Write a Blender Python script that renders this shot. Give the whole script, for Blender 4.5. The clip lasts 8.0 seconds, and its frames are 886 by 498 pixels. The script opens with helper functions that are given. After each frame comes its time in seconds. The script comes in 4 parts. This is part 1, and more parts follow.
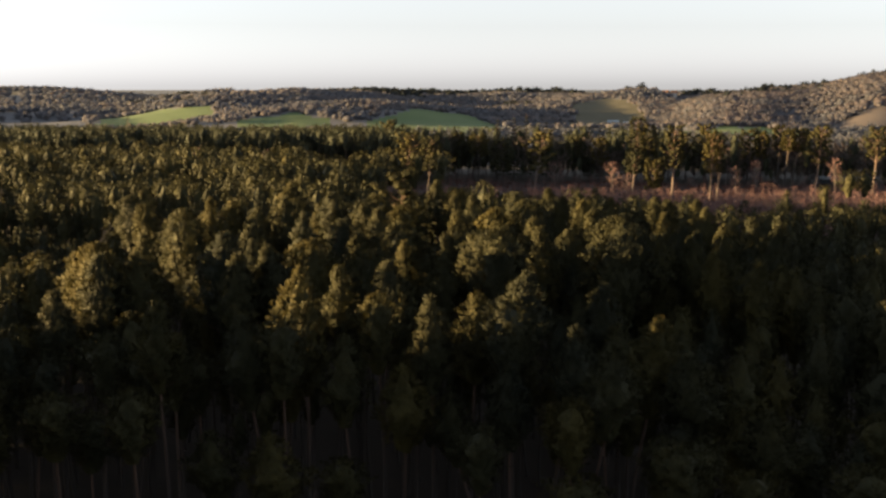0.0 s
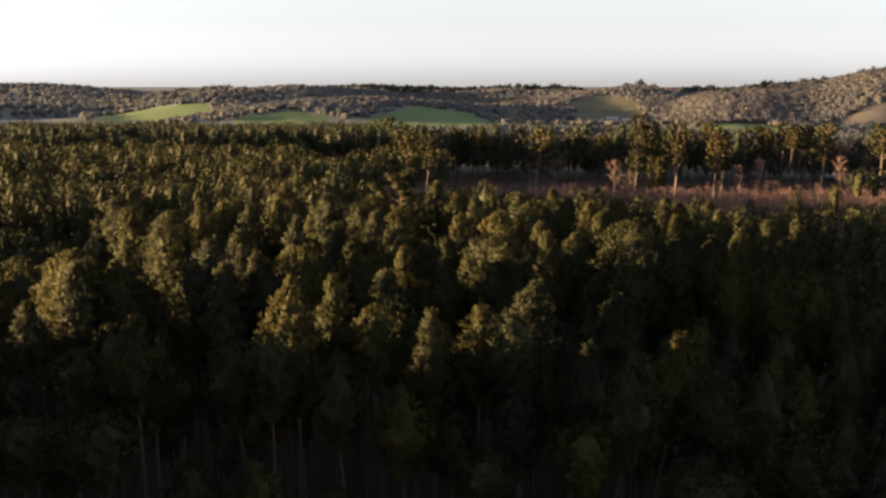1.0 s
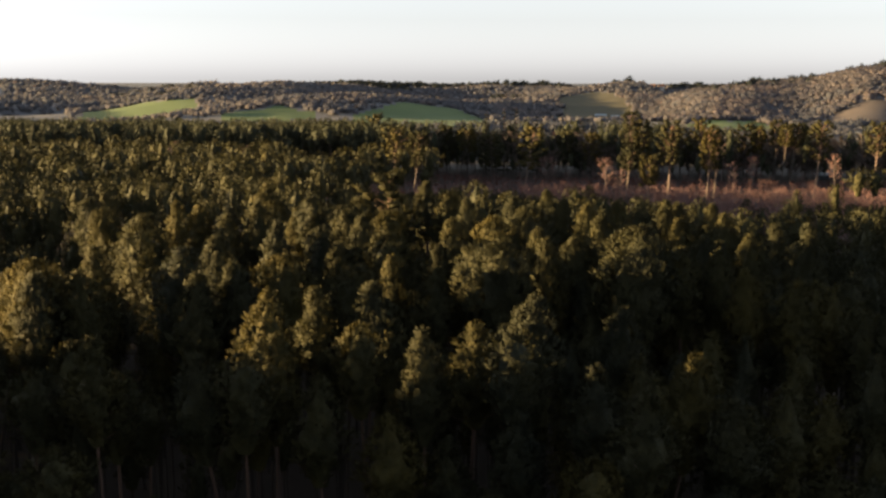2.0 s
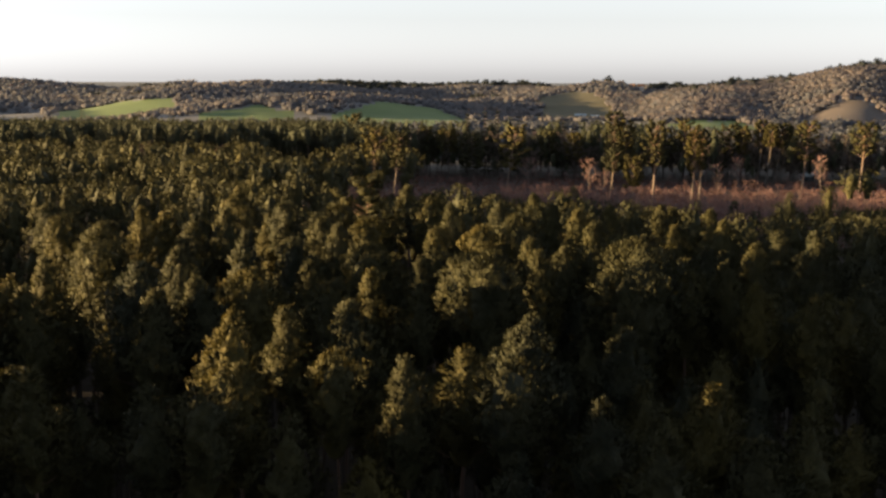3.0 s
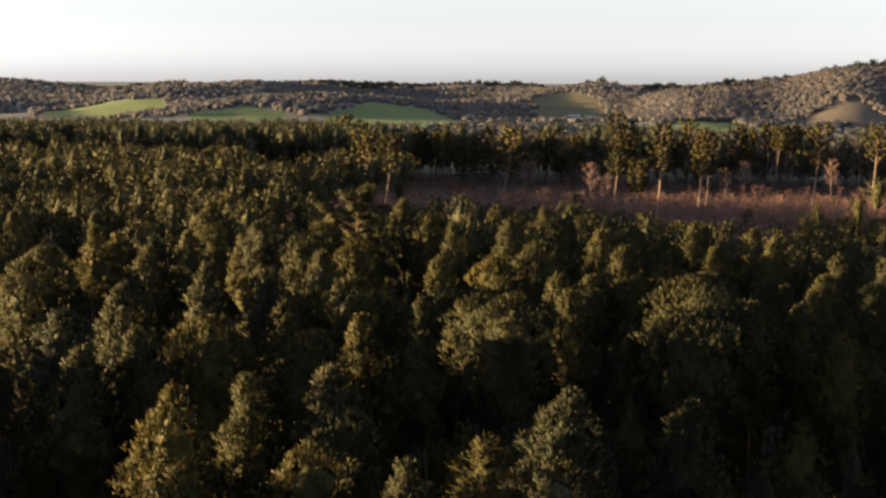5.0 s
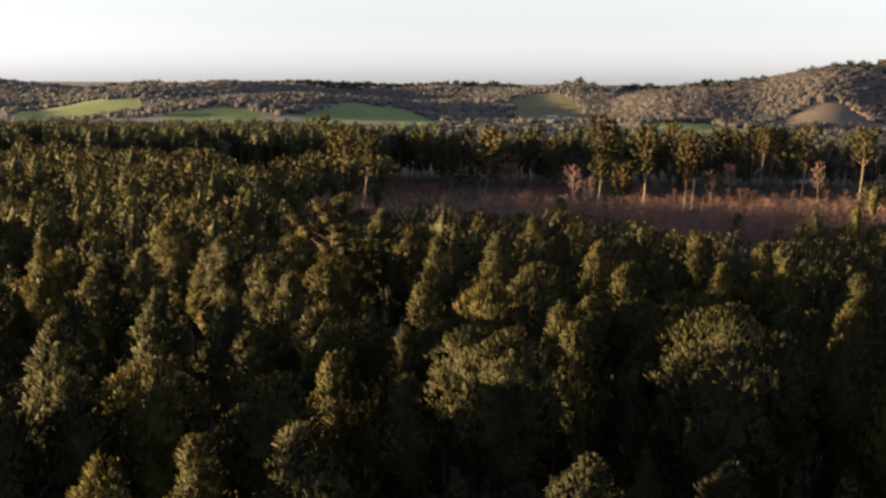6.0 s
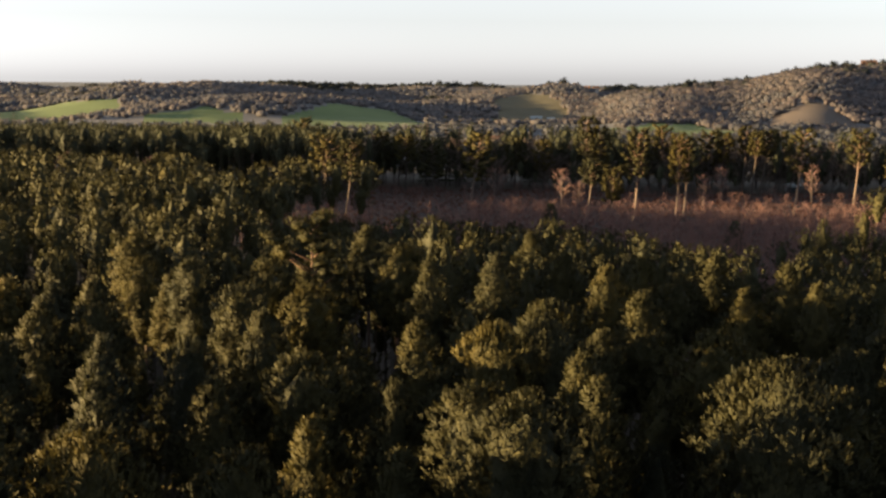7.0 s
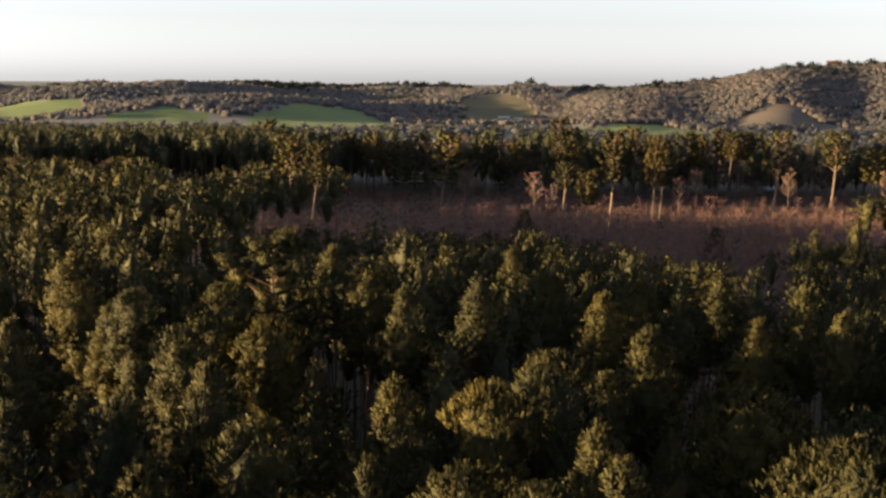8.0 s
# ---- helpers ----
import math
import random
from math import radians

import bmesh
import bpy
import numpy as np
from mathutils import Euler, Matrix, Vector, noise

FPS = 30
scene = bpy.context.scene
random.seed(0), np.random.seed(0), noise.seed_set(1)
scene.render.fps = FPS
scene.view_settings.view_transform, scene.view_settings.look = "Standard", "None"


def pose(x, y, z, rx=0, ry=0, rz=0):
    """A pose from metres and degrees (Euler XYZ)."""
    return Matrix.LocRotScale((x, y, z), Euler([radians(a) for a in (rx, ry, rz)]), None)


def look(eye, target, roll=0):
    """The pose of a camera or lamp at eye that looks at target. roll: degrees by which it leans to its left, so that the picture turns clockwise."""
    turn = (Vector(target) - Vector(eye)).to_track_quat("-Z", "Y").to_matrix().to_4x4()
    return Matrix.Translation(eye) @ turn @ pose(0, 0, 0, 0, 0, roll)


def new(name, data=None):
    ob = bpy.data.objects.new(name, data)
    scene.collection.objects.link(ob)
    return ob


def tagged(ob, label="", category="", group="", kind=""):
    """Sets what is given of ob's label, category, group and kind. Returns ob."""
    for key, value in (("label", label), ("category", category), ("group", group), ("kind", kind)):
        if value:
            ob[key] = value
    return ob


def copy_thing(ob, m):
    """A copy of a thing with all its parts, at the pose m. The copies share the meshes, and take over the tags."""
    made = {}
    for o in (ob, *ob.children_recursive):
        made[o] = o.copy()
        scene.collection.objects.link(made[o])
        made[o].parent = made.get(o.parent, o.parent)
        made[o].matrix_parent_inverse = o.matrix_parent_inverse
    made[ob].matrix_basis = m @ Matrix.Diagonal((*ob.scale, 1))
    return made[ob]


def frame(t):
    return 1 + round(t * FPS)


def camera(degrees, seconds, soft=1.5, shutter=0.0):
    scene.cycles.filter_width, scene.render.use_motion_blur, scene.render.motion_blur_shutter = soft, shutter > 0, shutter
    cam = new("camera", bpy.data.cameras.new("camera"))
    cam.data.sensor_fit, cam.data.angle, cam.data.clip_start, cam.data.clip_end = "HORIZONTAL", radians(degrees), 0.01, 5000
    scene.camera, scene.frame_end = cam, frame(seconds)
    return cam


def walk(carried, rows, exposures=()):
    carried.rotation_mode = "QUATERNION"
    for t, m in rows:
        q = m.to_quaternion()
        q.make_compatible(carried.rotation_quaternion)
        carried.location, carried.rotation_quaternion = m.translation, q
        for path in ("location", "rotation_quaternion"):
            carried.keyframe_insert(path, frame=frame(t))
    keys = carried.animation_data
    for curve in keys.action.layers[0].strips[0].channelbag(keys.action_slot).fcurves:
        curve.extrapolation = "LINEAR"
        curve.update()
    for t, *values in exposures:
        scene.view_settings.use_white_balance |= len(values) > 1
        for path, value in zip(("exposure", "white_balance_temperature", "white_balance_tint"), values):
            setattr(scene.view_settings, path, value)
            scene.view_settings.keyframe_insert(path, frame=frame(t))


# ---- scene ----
cam = camera(41.0, 8.0, soft=2.6)
PATH = [
    (0, (5.216, 3.995, 25.457), (4.803, 5.933, 25.184), -0.0),
    (0.5, (4.679, 6.004, 25.437), (4.268, 7.942, 25.162), 0.0),
    (1, (4.114, 8.285, 25.402), (3.704, 10.222, 25.124), 0.0),
    (1.5, (3.521, 10.719, 25.359), (3.111, 12.656, 25.079), 0.0),
    (1.7, (3.297, 11.646, 25.362), (2.891, 13.584, 25.081), 0.1),
    (2, (2.955, 13.07, 25.365), (2.565, 15.011, 25.081), 0.1),
    (2.2, (2.701, 14.088, 25.342), (2.324, 16.032, 25.059), 0.1),
    (3.3, (1.246, 19.99, 25.22), (0.891, 21.938, 24.935), 0.2),
    (3.5, (0.972, 21.117, 25.2), (0.616, 23.065, 24.915), 0.2),
    (4, (0.314, 23.922, 25.166), (-0.041, 25.869, 24.882), 0.2),
    (4.5, (-0.363, 26.834, 25.162), (-0.718, 28.781, 24.878), 0.3),
    (4.7, (-0.646, 28.051, 25.146), (-0.998, 29.999, 24.862), 0.3),
    (5.8, (-2.235, 34.997, 25.106), (-2.545, 36.953, 24.823), 0.4),
    (6, (-2.528, 36.303, 25.11), (-2.833, 38.26, 24.827), 0.4),
    (6.5, (-3.288, 39.629, 25.213), (-3.578, 41.587, 24.93), 0.4),
    (7, (-4.034, 42.988, 25.324), (-4.311, 44.949, 25.042), 0.4),
    (7.5, (-4.754, 46.405, 25.451), (-5.016, 48.368, 25.168), 0.4),
    (7.7, (-5.038, 47.793, 25.473), (-5.284, 49.758, 25.19), 0.5),
    (7.9, (-5.321, 49.189, 25.5), (-5.549, 51.155, 25.217), 0.5),
    (8, (-5.461, 49.889, 25.515), (-5.683, 51.857, 25.233), 0.5),
]
walk(cam, [(t, look(eye, target, roll)) for t, eye, target, roll in PATH], exposures=[(0.0, 3.22, 6130, 11), (8.0, 3.22, 6130, 11)])

# ---------------------------------------------------------------- light
SUN_AZ, SUN_EL = 260.0, 4.3  # degrees: clockwise from +y, and above the horizon
world = bpy.data.worlds.new("sky")
scene.world = world
world.use_nodes = True
wn = world.node_tree
wn.nodes.clear()
sky = wn.nodes.new("ShaderNodeTexSky")
sky.sky_type, sky.sun_disc = "NISHITA", False
sky.sun_elevation, sky.sun_rotation = radians(SUN_EL), radians(SUN_AZ)
sky.air_density, sky.dust_density, sky.ozone_density = 1.0, 0.6, 2.0
bg = wn.nodes.new("ShaderNodeBackground")
bg.inputs["Strength"].default_value = 0.0525
wout = wn.nodes.new("ShaderNodeOutputWorld")
veil = wn.nodes.new("ShaderNodeHueSaturation")  # thin high cloud pales the sky
veil.inputs["Saturation"].default_value = 0.15
wn.links.new(sky.outputs[0], veil.inputs["Color"])
wn.links.new(veil.outputs[0], bg.inputs[0])
wn.links.new(bg.outputs[0], wout.inputs[0])
sun = new("sun", bpy.data.lights.new("sun", "SUN"))
sun.data.energy, sun.data.angle, sun.data.color = 5.0, radians(0.5), (1.0, 0.66, 0.28)
a, e = radians(SUN_AZ), radians(SUN_EL)
TO_SUN = Vector((math.sin(a) * math.cos(e), math.cos(a) * math.cos(e), math.sin(e)))
sun.matrix_world = look(TO_SUN * 200, (0, 0, 0))

# ---------------------------------------------------------------- materials


def nodes_of(name):
    m = bpy.data.materials.new(name)
    m.use_nodes = True
    nt = m.node_tree
    nt.nodes.clear()
    return m, nt, nt.nodes.new("ShaderNodeOutputMaterial")


def ramp(nt, stops):
    r = nt.nodes.new("ShaderNodeValToRGB")
    while len(r.color_ramp.elements) < len(stops):
        r.color_ramp.elements.new(0.5)
    for el, (pos, col) in zip(r.color_ramp.elements, stops):
        el.position, el.color = pos, (*col, 1)
    return r


def mixed(nt, parts):
    """Weighted sum of value sockets."""
    total = None
    for sock, w in parts:
        mul = nt.nodes.new("ShaderNodeMath")
        mul.operation = "MULTIPLY_ADD"
        nt.links.new(sock, mul.inputs[0])
        mul.inputs[1].default_value = w
        if total is None:
            mul.inputs[2].default_value = 0
        else:
            nt.links.new(total, mul.inputs[2])
        total = mul.outputs[0]
    return total


def noise_node(nt, scale, detail=3.0, where="Object"):
    tc = nt.nodes.new("ShaderNodeTexCoord")
    n = nt.nodes.new("ShaderNodeTexNoise")
    n.inputs["Scale"].default_value, n.inputs["Detail"].default_value = scale, detail
    nt.links.new(tc.outputs[where], n.inputs["Vector"])
    return n.outputs[0]


def leafy(name, stops, rough=0.65, through_light=0.2, patch=0.5, relief=0.12, single=0.15):
    """Foliage or twigs: colour by object, by piece and by patch."""
    m, nt, out = nodes_of(name)
    info, geo = nt.nodes.new("ShaderNodeObjectInfo"), nt.nodes.new("ShaderNodeNewGeometry")
    val = mixed(nt, [(info.outputs["Random"], 0.3), (geo.outputs["Random Per Island"], single), (noise_node(nt, patch), 0.5), (noise_node(nt, patch * 8), 0.35 - single)])
    r = ramp(nt, stops)
    nt.links.new(val, r.inputs[0])
    b = nt.nodes.new("ShaderNodeBsdfPrincipled")
    b.inputs["Roughness"].default_value = rough
    b.inputs["Specular IOR Level"].default_value = 0.08
    nt.links.new(r.outputs[0], b.inputs["Base Color"])
    rel = nt.nodes.new("ShaderNodeBump")
    rel.inputs["Strength"].default_value, rel.inputs["Distance"].default_value = 0.9, relief
    nt.links.new(noise_node(nt, 0.6 / relief, 4), rel.inputs["Height"])
    nt.links.new(rel.outputs[0], b.inputs["Normal"])
    t = nt.nodes.new("ShaderNodeBsdfTranslucent")
    nt.links.new(r.outputs[0], t.inputs[0])
    mx = nt.nodes.new("ShaderNodeMixShader")
    mx.inputs[0].default_value = through_light
    nt.links.new(b.outputs[0], mx.inputs[1])
    nt.links.new(t.outputs[0], mx.inputs[2])
    nt.links.new(mx.outputs[0], out.inputs[0])
    return m


def rough_mat(name, stops, scales=(0.05, 1.3), rough=0.9, bump=0.3, bump_scale=2.0):
    m, nt, out = nodes_of(name)
    val = mixed(nt, [(noise_node(nt, scales[0], 4), 0.6), (noise_node(nt, scales[1], 5), 0.4)])
    r = ramp(nt, stops)
    nt.links.new(val, r.inputs[0])
    b = nt.nodes.new("ShaderNodeBsdfPrincipled")
    b.inputs["Roughness"].default_value = rough
    b.inputs["Specular IOR Level"].default_value = 0.2
    nt.links.new(r.outputs[0], b.inputs["Base Color"])
    bm_ = nt.nodes.new("ShaderNodeBump")
    bm_.inputs["Strength"].default_value = bump
    nt.links.new(noise_node(nt, bump_scale, 6), bm_.inputs["Height"])
    nt.links.new(bm_.outputs[0], b.inputs["Normal"])
    nt.links.new(b.outputs[0], out.inputs[0])
    return m


def bark_mat(name, low, high, z0, z1):
    """Grey plated bark below, flaking orange bark above, as old pines have."""
    m, nt, out = nodes_of(name)
    tc, sep = nt.nodes.new("ShaderNodeTexCoord"), nt.nodes.new("ShaderNodeSeparateXYZ")
    nt.links.new(tc.outputs["Object"], sep.inputs[0])
    mr = nt.nodes.new("ShaderNodeMapRange")
    mr.inputs["From Min"].default_value, mr.inputs["From Max"].default_value = z0, z1
    nt.links.new(sep.outputs[2], mr.inputs["Value"])
    val = mixed(nt, [(mr.outputs[0], 0.8), (noise_node(nt, 1.2, 4), 0.4)])
    r = ramp(nt, [(0.15, low), (0.95, high)])
    nt.links.new(val, r.inputs[0])
    b = nt.nodes.new("ShaderNodeBsdfPrincipled")
    b.inputs["Roughness"].default_value = 0.85
    nt.links.new(r.outputs[0], b.inputs["Base Color"])
    bp = nt.nodes.new("ShaderNodeBump")
    bp.inputs["Strength"].default_value = 0.5
    nt.links.new(noise_node(nt, 7.0, 5), bp.inputs["Height"])
    nt.links.new(bp.outputs[0], b.inputs["Normal"])
    nt.links.new(b.outputs[0], out.inputs[0])
    return m


NEEDLE = leafy("pine_needles", [(0.25, (0.0145, 0.019, 0.0162)), (0.6, (0.035, 0.0335, 0.0142)), (0.95, (0.074, 0.058, 0.013))], through_light=0.2, single=0.1)
NEEDLE_FAR = leafy("pine_needles_distant", [(0.25, (0.0145, 0.019, 0.0162)), (0.6, (0.035, 0.0335, 0.0142)), (0.95, (0.074, 0.058, 0.013))], through_light=0.2, single=0.1, patch=0.22)
SPRUCE_AND_BELT = leafy("spruce_and_belt_needles", [(0.2, (0.014, 0.018, 0.014)), (0.9, (0.034, 0.037, 0.022))])
TWIG = leafy("birch_twigs", [(0.2, (0.085, 0.05, 0.047)), (0.9, (0.175, 0.108, 0.1))], rough=0.8, through_light=0.05)
BROWN_TWIG = leafy("brown_twigs", [(0.2, (0.05, 0.04, 0.036)), (0.9, (0.1, 0.08, 0.07))], rough=0.85, through_light=0.2)
BRACKEN = leafy("dead_bracken_fronds", [(0.2, (0.034, 0.016, 0.012)), (0.6, (0.075, 0.034, 0.026)), (1.0, (0.13, 0.072, 0.052))], rough=0.85, through_light=0.1, patch=0.12)
# haze is put into the colour of these far crowns: paler and bluer
HAZY_BARE = leafy("hazy_bare_crowns", [(0.36, (0.07, 0.085, 0.112)), (0.54, (0.118, 0.12, 0.134)), (0.72, (0.17, 0.148, 0.142))], rough=0.9, through_light=0.35, patch=0.012, relief=0.3, single=0.04)
HAZY_RUSSET = leafy("hazy_russet_crowns", [(0.36, (0.08, 0.09, 0.11)), (0.54, (0.145, 0.125, 0.125)), (0.72, (0.215, 0.162, 0.145))], rough=0.9, through_light=0.35, patch=0.015, relief=0.3, single=0.04)
# far conifers, lifted and blued in colour to stand in for haze
HAZY_EVERGREEN = leafy("hazy_evergreens", [(0.2, (0.024, 0.031, 0.034)), (0.9, (0.055, 0.06, 0.054))], rough=0.9, patch=0.02, relief=0.8, single=0.04)
BARK = bark_mat("pine_bark", (0.017, 0.0145, 0.0135), (0.07, 0.036, 0.022), 6.0, 14.0)
PALE_BARK = bark_mat("old_pine_bark", (0.07, 0.052, 0.045), (0.1, 0.056, 0.036), 4.0, 13.0)
BIRCH_BARK = rough_mat("birch_bark", [(0.3, (0.06, 0.045, 0.043)), (0.7, (0.13, 0.105, 0.1))], (3.0, 9.0))
# litter darker than its own tone, the canopy's shade being in the colour
FLOOR = rough_mat("needle_litter_in_shade", [(0.3, (0.01, 0.0075, 0.006)), (0.7, (0.022, 0.016, 0.011))], (0.3, 3.0))
HEATH = rough_mat("heather_and_bracken", [(0.3, (0.010, 0.008, 0.008)), (0.5, (0.022, 0.014, 0.013)), (0.75, (0.045, 0.028, 0.025))], (0.07, 0.8), bump=0.6, bump_scale=1.5)
PASTURE = rough_mat("pasture", [(0.3, (0.056, 0.088, 0.03)), (0.7, (0.086, 0.122, 0.042))], (0.008, 0.06), bump=0.1)
MEADOW = rough_mat("dry_meadow", [(0.3, (0.0525, 0.0488, 0.0263)), (0.7, (0.075, 0.0675, 0.0413))], (0.01, 0.08), bump=0.1)
SLOPE = rough_mat("rough_hillside", [(0.3, (0.045, 0.038, 0.036)), (0.7, (0.07, 0.058, 0.052))], (0.012, 0.1), bump=0.2)
# far ground, with the bluish cast of haze mixed into both colours
HAZY_WOODLAND = rough_mat("hazy_woodland_floor", [(0.3, (0.07, 0.075, 0.088)), (0.7, (0.105, 0.105, 0.11))], (0.01, 0.15), bump=0.2)
HAZY_LOWLAND = rough_mat("hazy_lowland", [(0.3, (0.05, 0.065, 0.085)), (0.7, (0.075, 0.09, 0.11))], (0.002, 0.01), bump=0.0)
WALL = rough_mat("white_plaster", [(0.3, (0.375, 0.352, 0.323)), (0.7, (0.488, 0.465, 0.427))], (0.4, 3.0))
BRICKWORK = rough_mat("red_brick", [(0.3, (0.07, 0.045, 0.042)), (0.7, (0.1, 0.065, 0.056))], (0.5, 5.0))
TILE = rough_mat("clay_tiles", [(0.3, (0.05, 0.03, 0.025)), (0.7, (0.085, 0.052, 0.042))], (0.5, 4.0))
SHEET = rough_mat("pale_sheeting", [(0.3, (0.188, 0.232, 0.262)), (0.7, (0.27, 0.315, 0.345))], (0.5, 4.0), rough=0.5)
GLASS = rough_mat("dark_window_glass", [(0.3, (0.02, 0.025, 0.03)), (0.7, (0.04, 0.045, 0.05))], (0.5, 1.0), rough=0.1, bump=0.0)

# ---------------------------------------------------------------- mesh helpers


def mesh_np(name, verts, faces, material, slots=None, rounded=True):
    """A mesh from arrays: verts (n, 3) and faces (m, 3 or 4)."""
    verts, faces = np.asarray(verts, np.float32), np.asarray(faces, np.int32)
    me = bpy.data.meshes.new(name)
    me.vertices.add(len(verts))
    me.vertices.foreach_set("co", verts.ravel())
    k = faces.shape[1]
    me.loops.add(faces.size)
    me.loops.foreach_set("vertex_index", faces.ravel())
    me.polygons.add(len(faces))
    me.polygons.foreach_set("loop_start", np.arange(0, faces.size, k, dtype=np.int32))
    for m in material if isinstance(material, (list, tuple)) else [material]:
        me.materials.append(m)
    if slots is not None:
        me.polygons.foreach_set("material_index", np.asarray(slots, np.int32))
    me.polygons.foreach_set("use_smooth", np.full(len(faces), rounded))
    me.update(calc_edges=True)
    return me


def joined(pieces):
    """Pieces of (verts, faces) or (verts, faces, normals) as one."""
    vs, fs, n = [], [], 0
    for v, f, *_ in pieces:
        vs.append(v)
        fs.append(f + n)
        n += len(v)
    if len(pieces[0]) == 3:
        return np.concatenate(vs), np.concatenate(fs), np.concatenate([p[2] for p in pieces])
    return np.concatenate(vs), np.concatenate(fs)


def part(name, data, material, parent, label="", rounded=True):
    me = mesh_np(name, data[0], data[1], material, None, rounded)
    if len(data) == 3:  # needles are lit as the soft mass that they make up
        me.normals_split_custom_set_from_vertices(data[2].tolist())
    ob = new(name, me)
    ob.parent = parent
    return tagged(ob, label)


def unit(v):
    return v / np.maximum(np.linalg.norm(v, axis=-1, keepdims=True), 1e-6)


def tube(points, radii, sides=6):
    """A tapered tube of triangles along points."""
    points, vs, fs = np.asarray(points, float), [], []
    for i, (p, r) in enumerate(zip(points, radii)):
        d = unit(points[min(i + 1, len(points) - 1)] - points[max(i - 1, 0)])
        u = unit(np.cross(d, (0.3, 0.9, 0.2)))
        w = np.cross(d, u)
        ang = np.arange(sides) * 2 * np.pi / sides
        vs.append(p + r * (np.cos(ang)[:, None] * u + np.sin(ang)[:, None] * w))
        if i:
            for k in range(sides):
                q, n = (k + 1) % sides, (i - 1) * sides
                fs += [(n + k, n + q, n + sides + q), (n + k, n + sides + q, n + sides + k)]
    return np.concatenate(vs), np.array(fs)


def blades(rng, places, ways, count, length, width, spread=0.7, facing=None):
    """A spray of blades at each place, some pointed and some widening to a blunt end."""
    p = np.repeat(places, count, 0)
    d = unit(np.repeat(ways, count, 0) + spread * rng.normal(size=p.shape))
    broad = rng.normal(size=p.shape)
    if facing is not None:
        broad = np.repeat(facing, count, 0) + 0.45 * broad
    side = unit(np.cross(d, broad)) * (width / 2) * rng.uniform(0.7, 1.3, (len(p), 1))
    tip = p + d * length * rng.uniform(0.55, 1.25, (len(p), 1))
    blunt = (rng.uniform(size=(len(p), 1)) < 0.5) & (facing is not None)
    a, b = np.where(blunt, tip, p), np.where(blunt, p, tip)
    v = np.stack([a - side, a + side, b], 1).reshape(-1, 3)
    return v, np.arange(len(v)).reshape(-1, 3)


def clump(rng, centre, radius, outward, count, flat=0.7):
    """Places and ways of the sprays of one clump of foliage."""
    n = unit(rng.normal(size=(count, 3)) + (0, 0, 0.45))
    at = centre + n * radius * (1, 1, flat) * rng.uniform(0.35, 1.0, (count, 1))
    return at, n * 0.8 + np.array((0, 0, 0.75)) + 0.3 * outward


PHI = (1 + 5**0.5) / 2
ICO_V = unit(np.array([(-1, PHI, 0), (1, PHI, 0), (-1, -PHI, 0), (1, -PHI, 0), (0, -1, PHI), (0, 1, PHI), (0, -1, -PHI), (0, 1, -PHI), (PHI, 0, -1), (PHI, 0, 1), (-PHI, 0, -1), (-PHI, 0, 1)]))
ICO_F = np.array([(a, b, c) for a in range(12) for b in range(a + 1, 12) for c in range(b + 1, 12) if max(np.linalg.norm(ICO_V[a] - ICO_V[b]), np.linalg.norm(ICO_V[b] - ICO_V[c]), np.linalg.norm(ICO_V[a] - ICO_V[c])) < 1.1])


def outward(v, f):
    flip = (np.cross(v[f[:, 1]] - v[f[:, 0]], v[f[:, 2]] - v[f[:, 0]]) * v[f].mean(1)).sum(1) < 0
    f = f.copy()
    f[flip] = f[flip][:, ::-1]
    return f


ICO_F = outward(ICO_V, ICO_F)


def finer(v, f):
    """Each triangle of a rounded shape split in four."""
    vs, seen, out = [tuple(p) for p in v], {}, []

    def halfway(a, b):
        key = (min(a, b), max(a, b))
        if key not in seen:
            seen[key] = len(vs)
            vs.append(tuple(unit(np.array(vs[a]) + np.array(vs[b]))))
        return seen[key]

    for a, b, c in f:
        d, e, g = halfway(a, b), halfway(b, c), halfway(c, a)
        out += [(a, d, g), (d, b, e), (g, e, c), (d, e, g)]
    return np.array(vs), np.array(out)


BALL_V, BALL_F = finer(ICO_V, ICO_F)
OCTA_V = np.array([(1, 0, 0), (0, 1, 0), (-1, 0, 0), (0, -1, 0), (0, 0, 1), (0, 0, -1)], float)
OCTA_F = np.array([(0, 1, 4), (1, 2, 4), (2, 3, 4), (3, 0, 4), (1, 0, 5), (2, 1, 5), (3, 2, 5), (0, 3, 5)])


def sprays(rng, places, ways, face, count, length, width, spread=0.42):
    """Sprays of needles whose normals follow the mass that they grow on."""
    p, n = np.repeat(places, count, 0), np.repeat(face, count, 0)
    d = unit(np.repeat(ways, count, 0) + spread * rng.normal(size=p.shape))
    side = unit(np.cross(d, n + 0.4 * rng.normal(size=p.shape))) * (width / 2) * rng.uniform(0.7, 1.3, (len(p), 1))
    tip = p + d * length * rng.uniform(0.5, 1.2, (len(p), 1))
    blunt = rng.uniform(size=(len(p), 1)) < 0.4
    a, b = np.where(blunt, tip, p), np.where(blunt, p, tip)
    v = np.stack([a - side, a + side, b], 1)
    away = (np.cross(v[:, 1] - v[:, 0], v[:, 2] - v[:, 0]) * n).sum(1) < 0
    v[away] = v[away][:, ::-1]
    soft = unit(n + 0.2 * rng.normal(size=n.shape))
    return v.reshape(-1, 3), np.arange(3 * len(v)).reshape(-1, 3), np.repeat(soft, 3, 0)


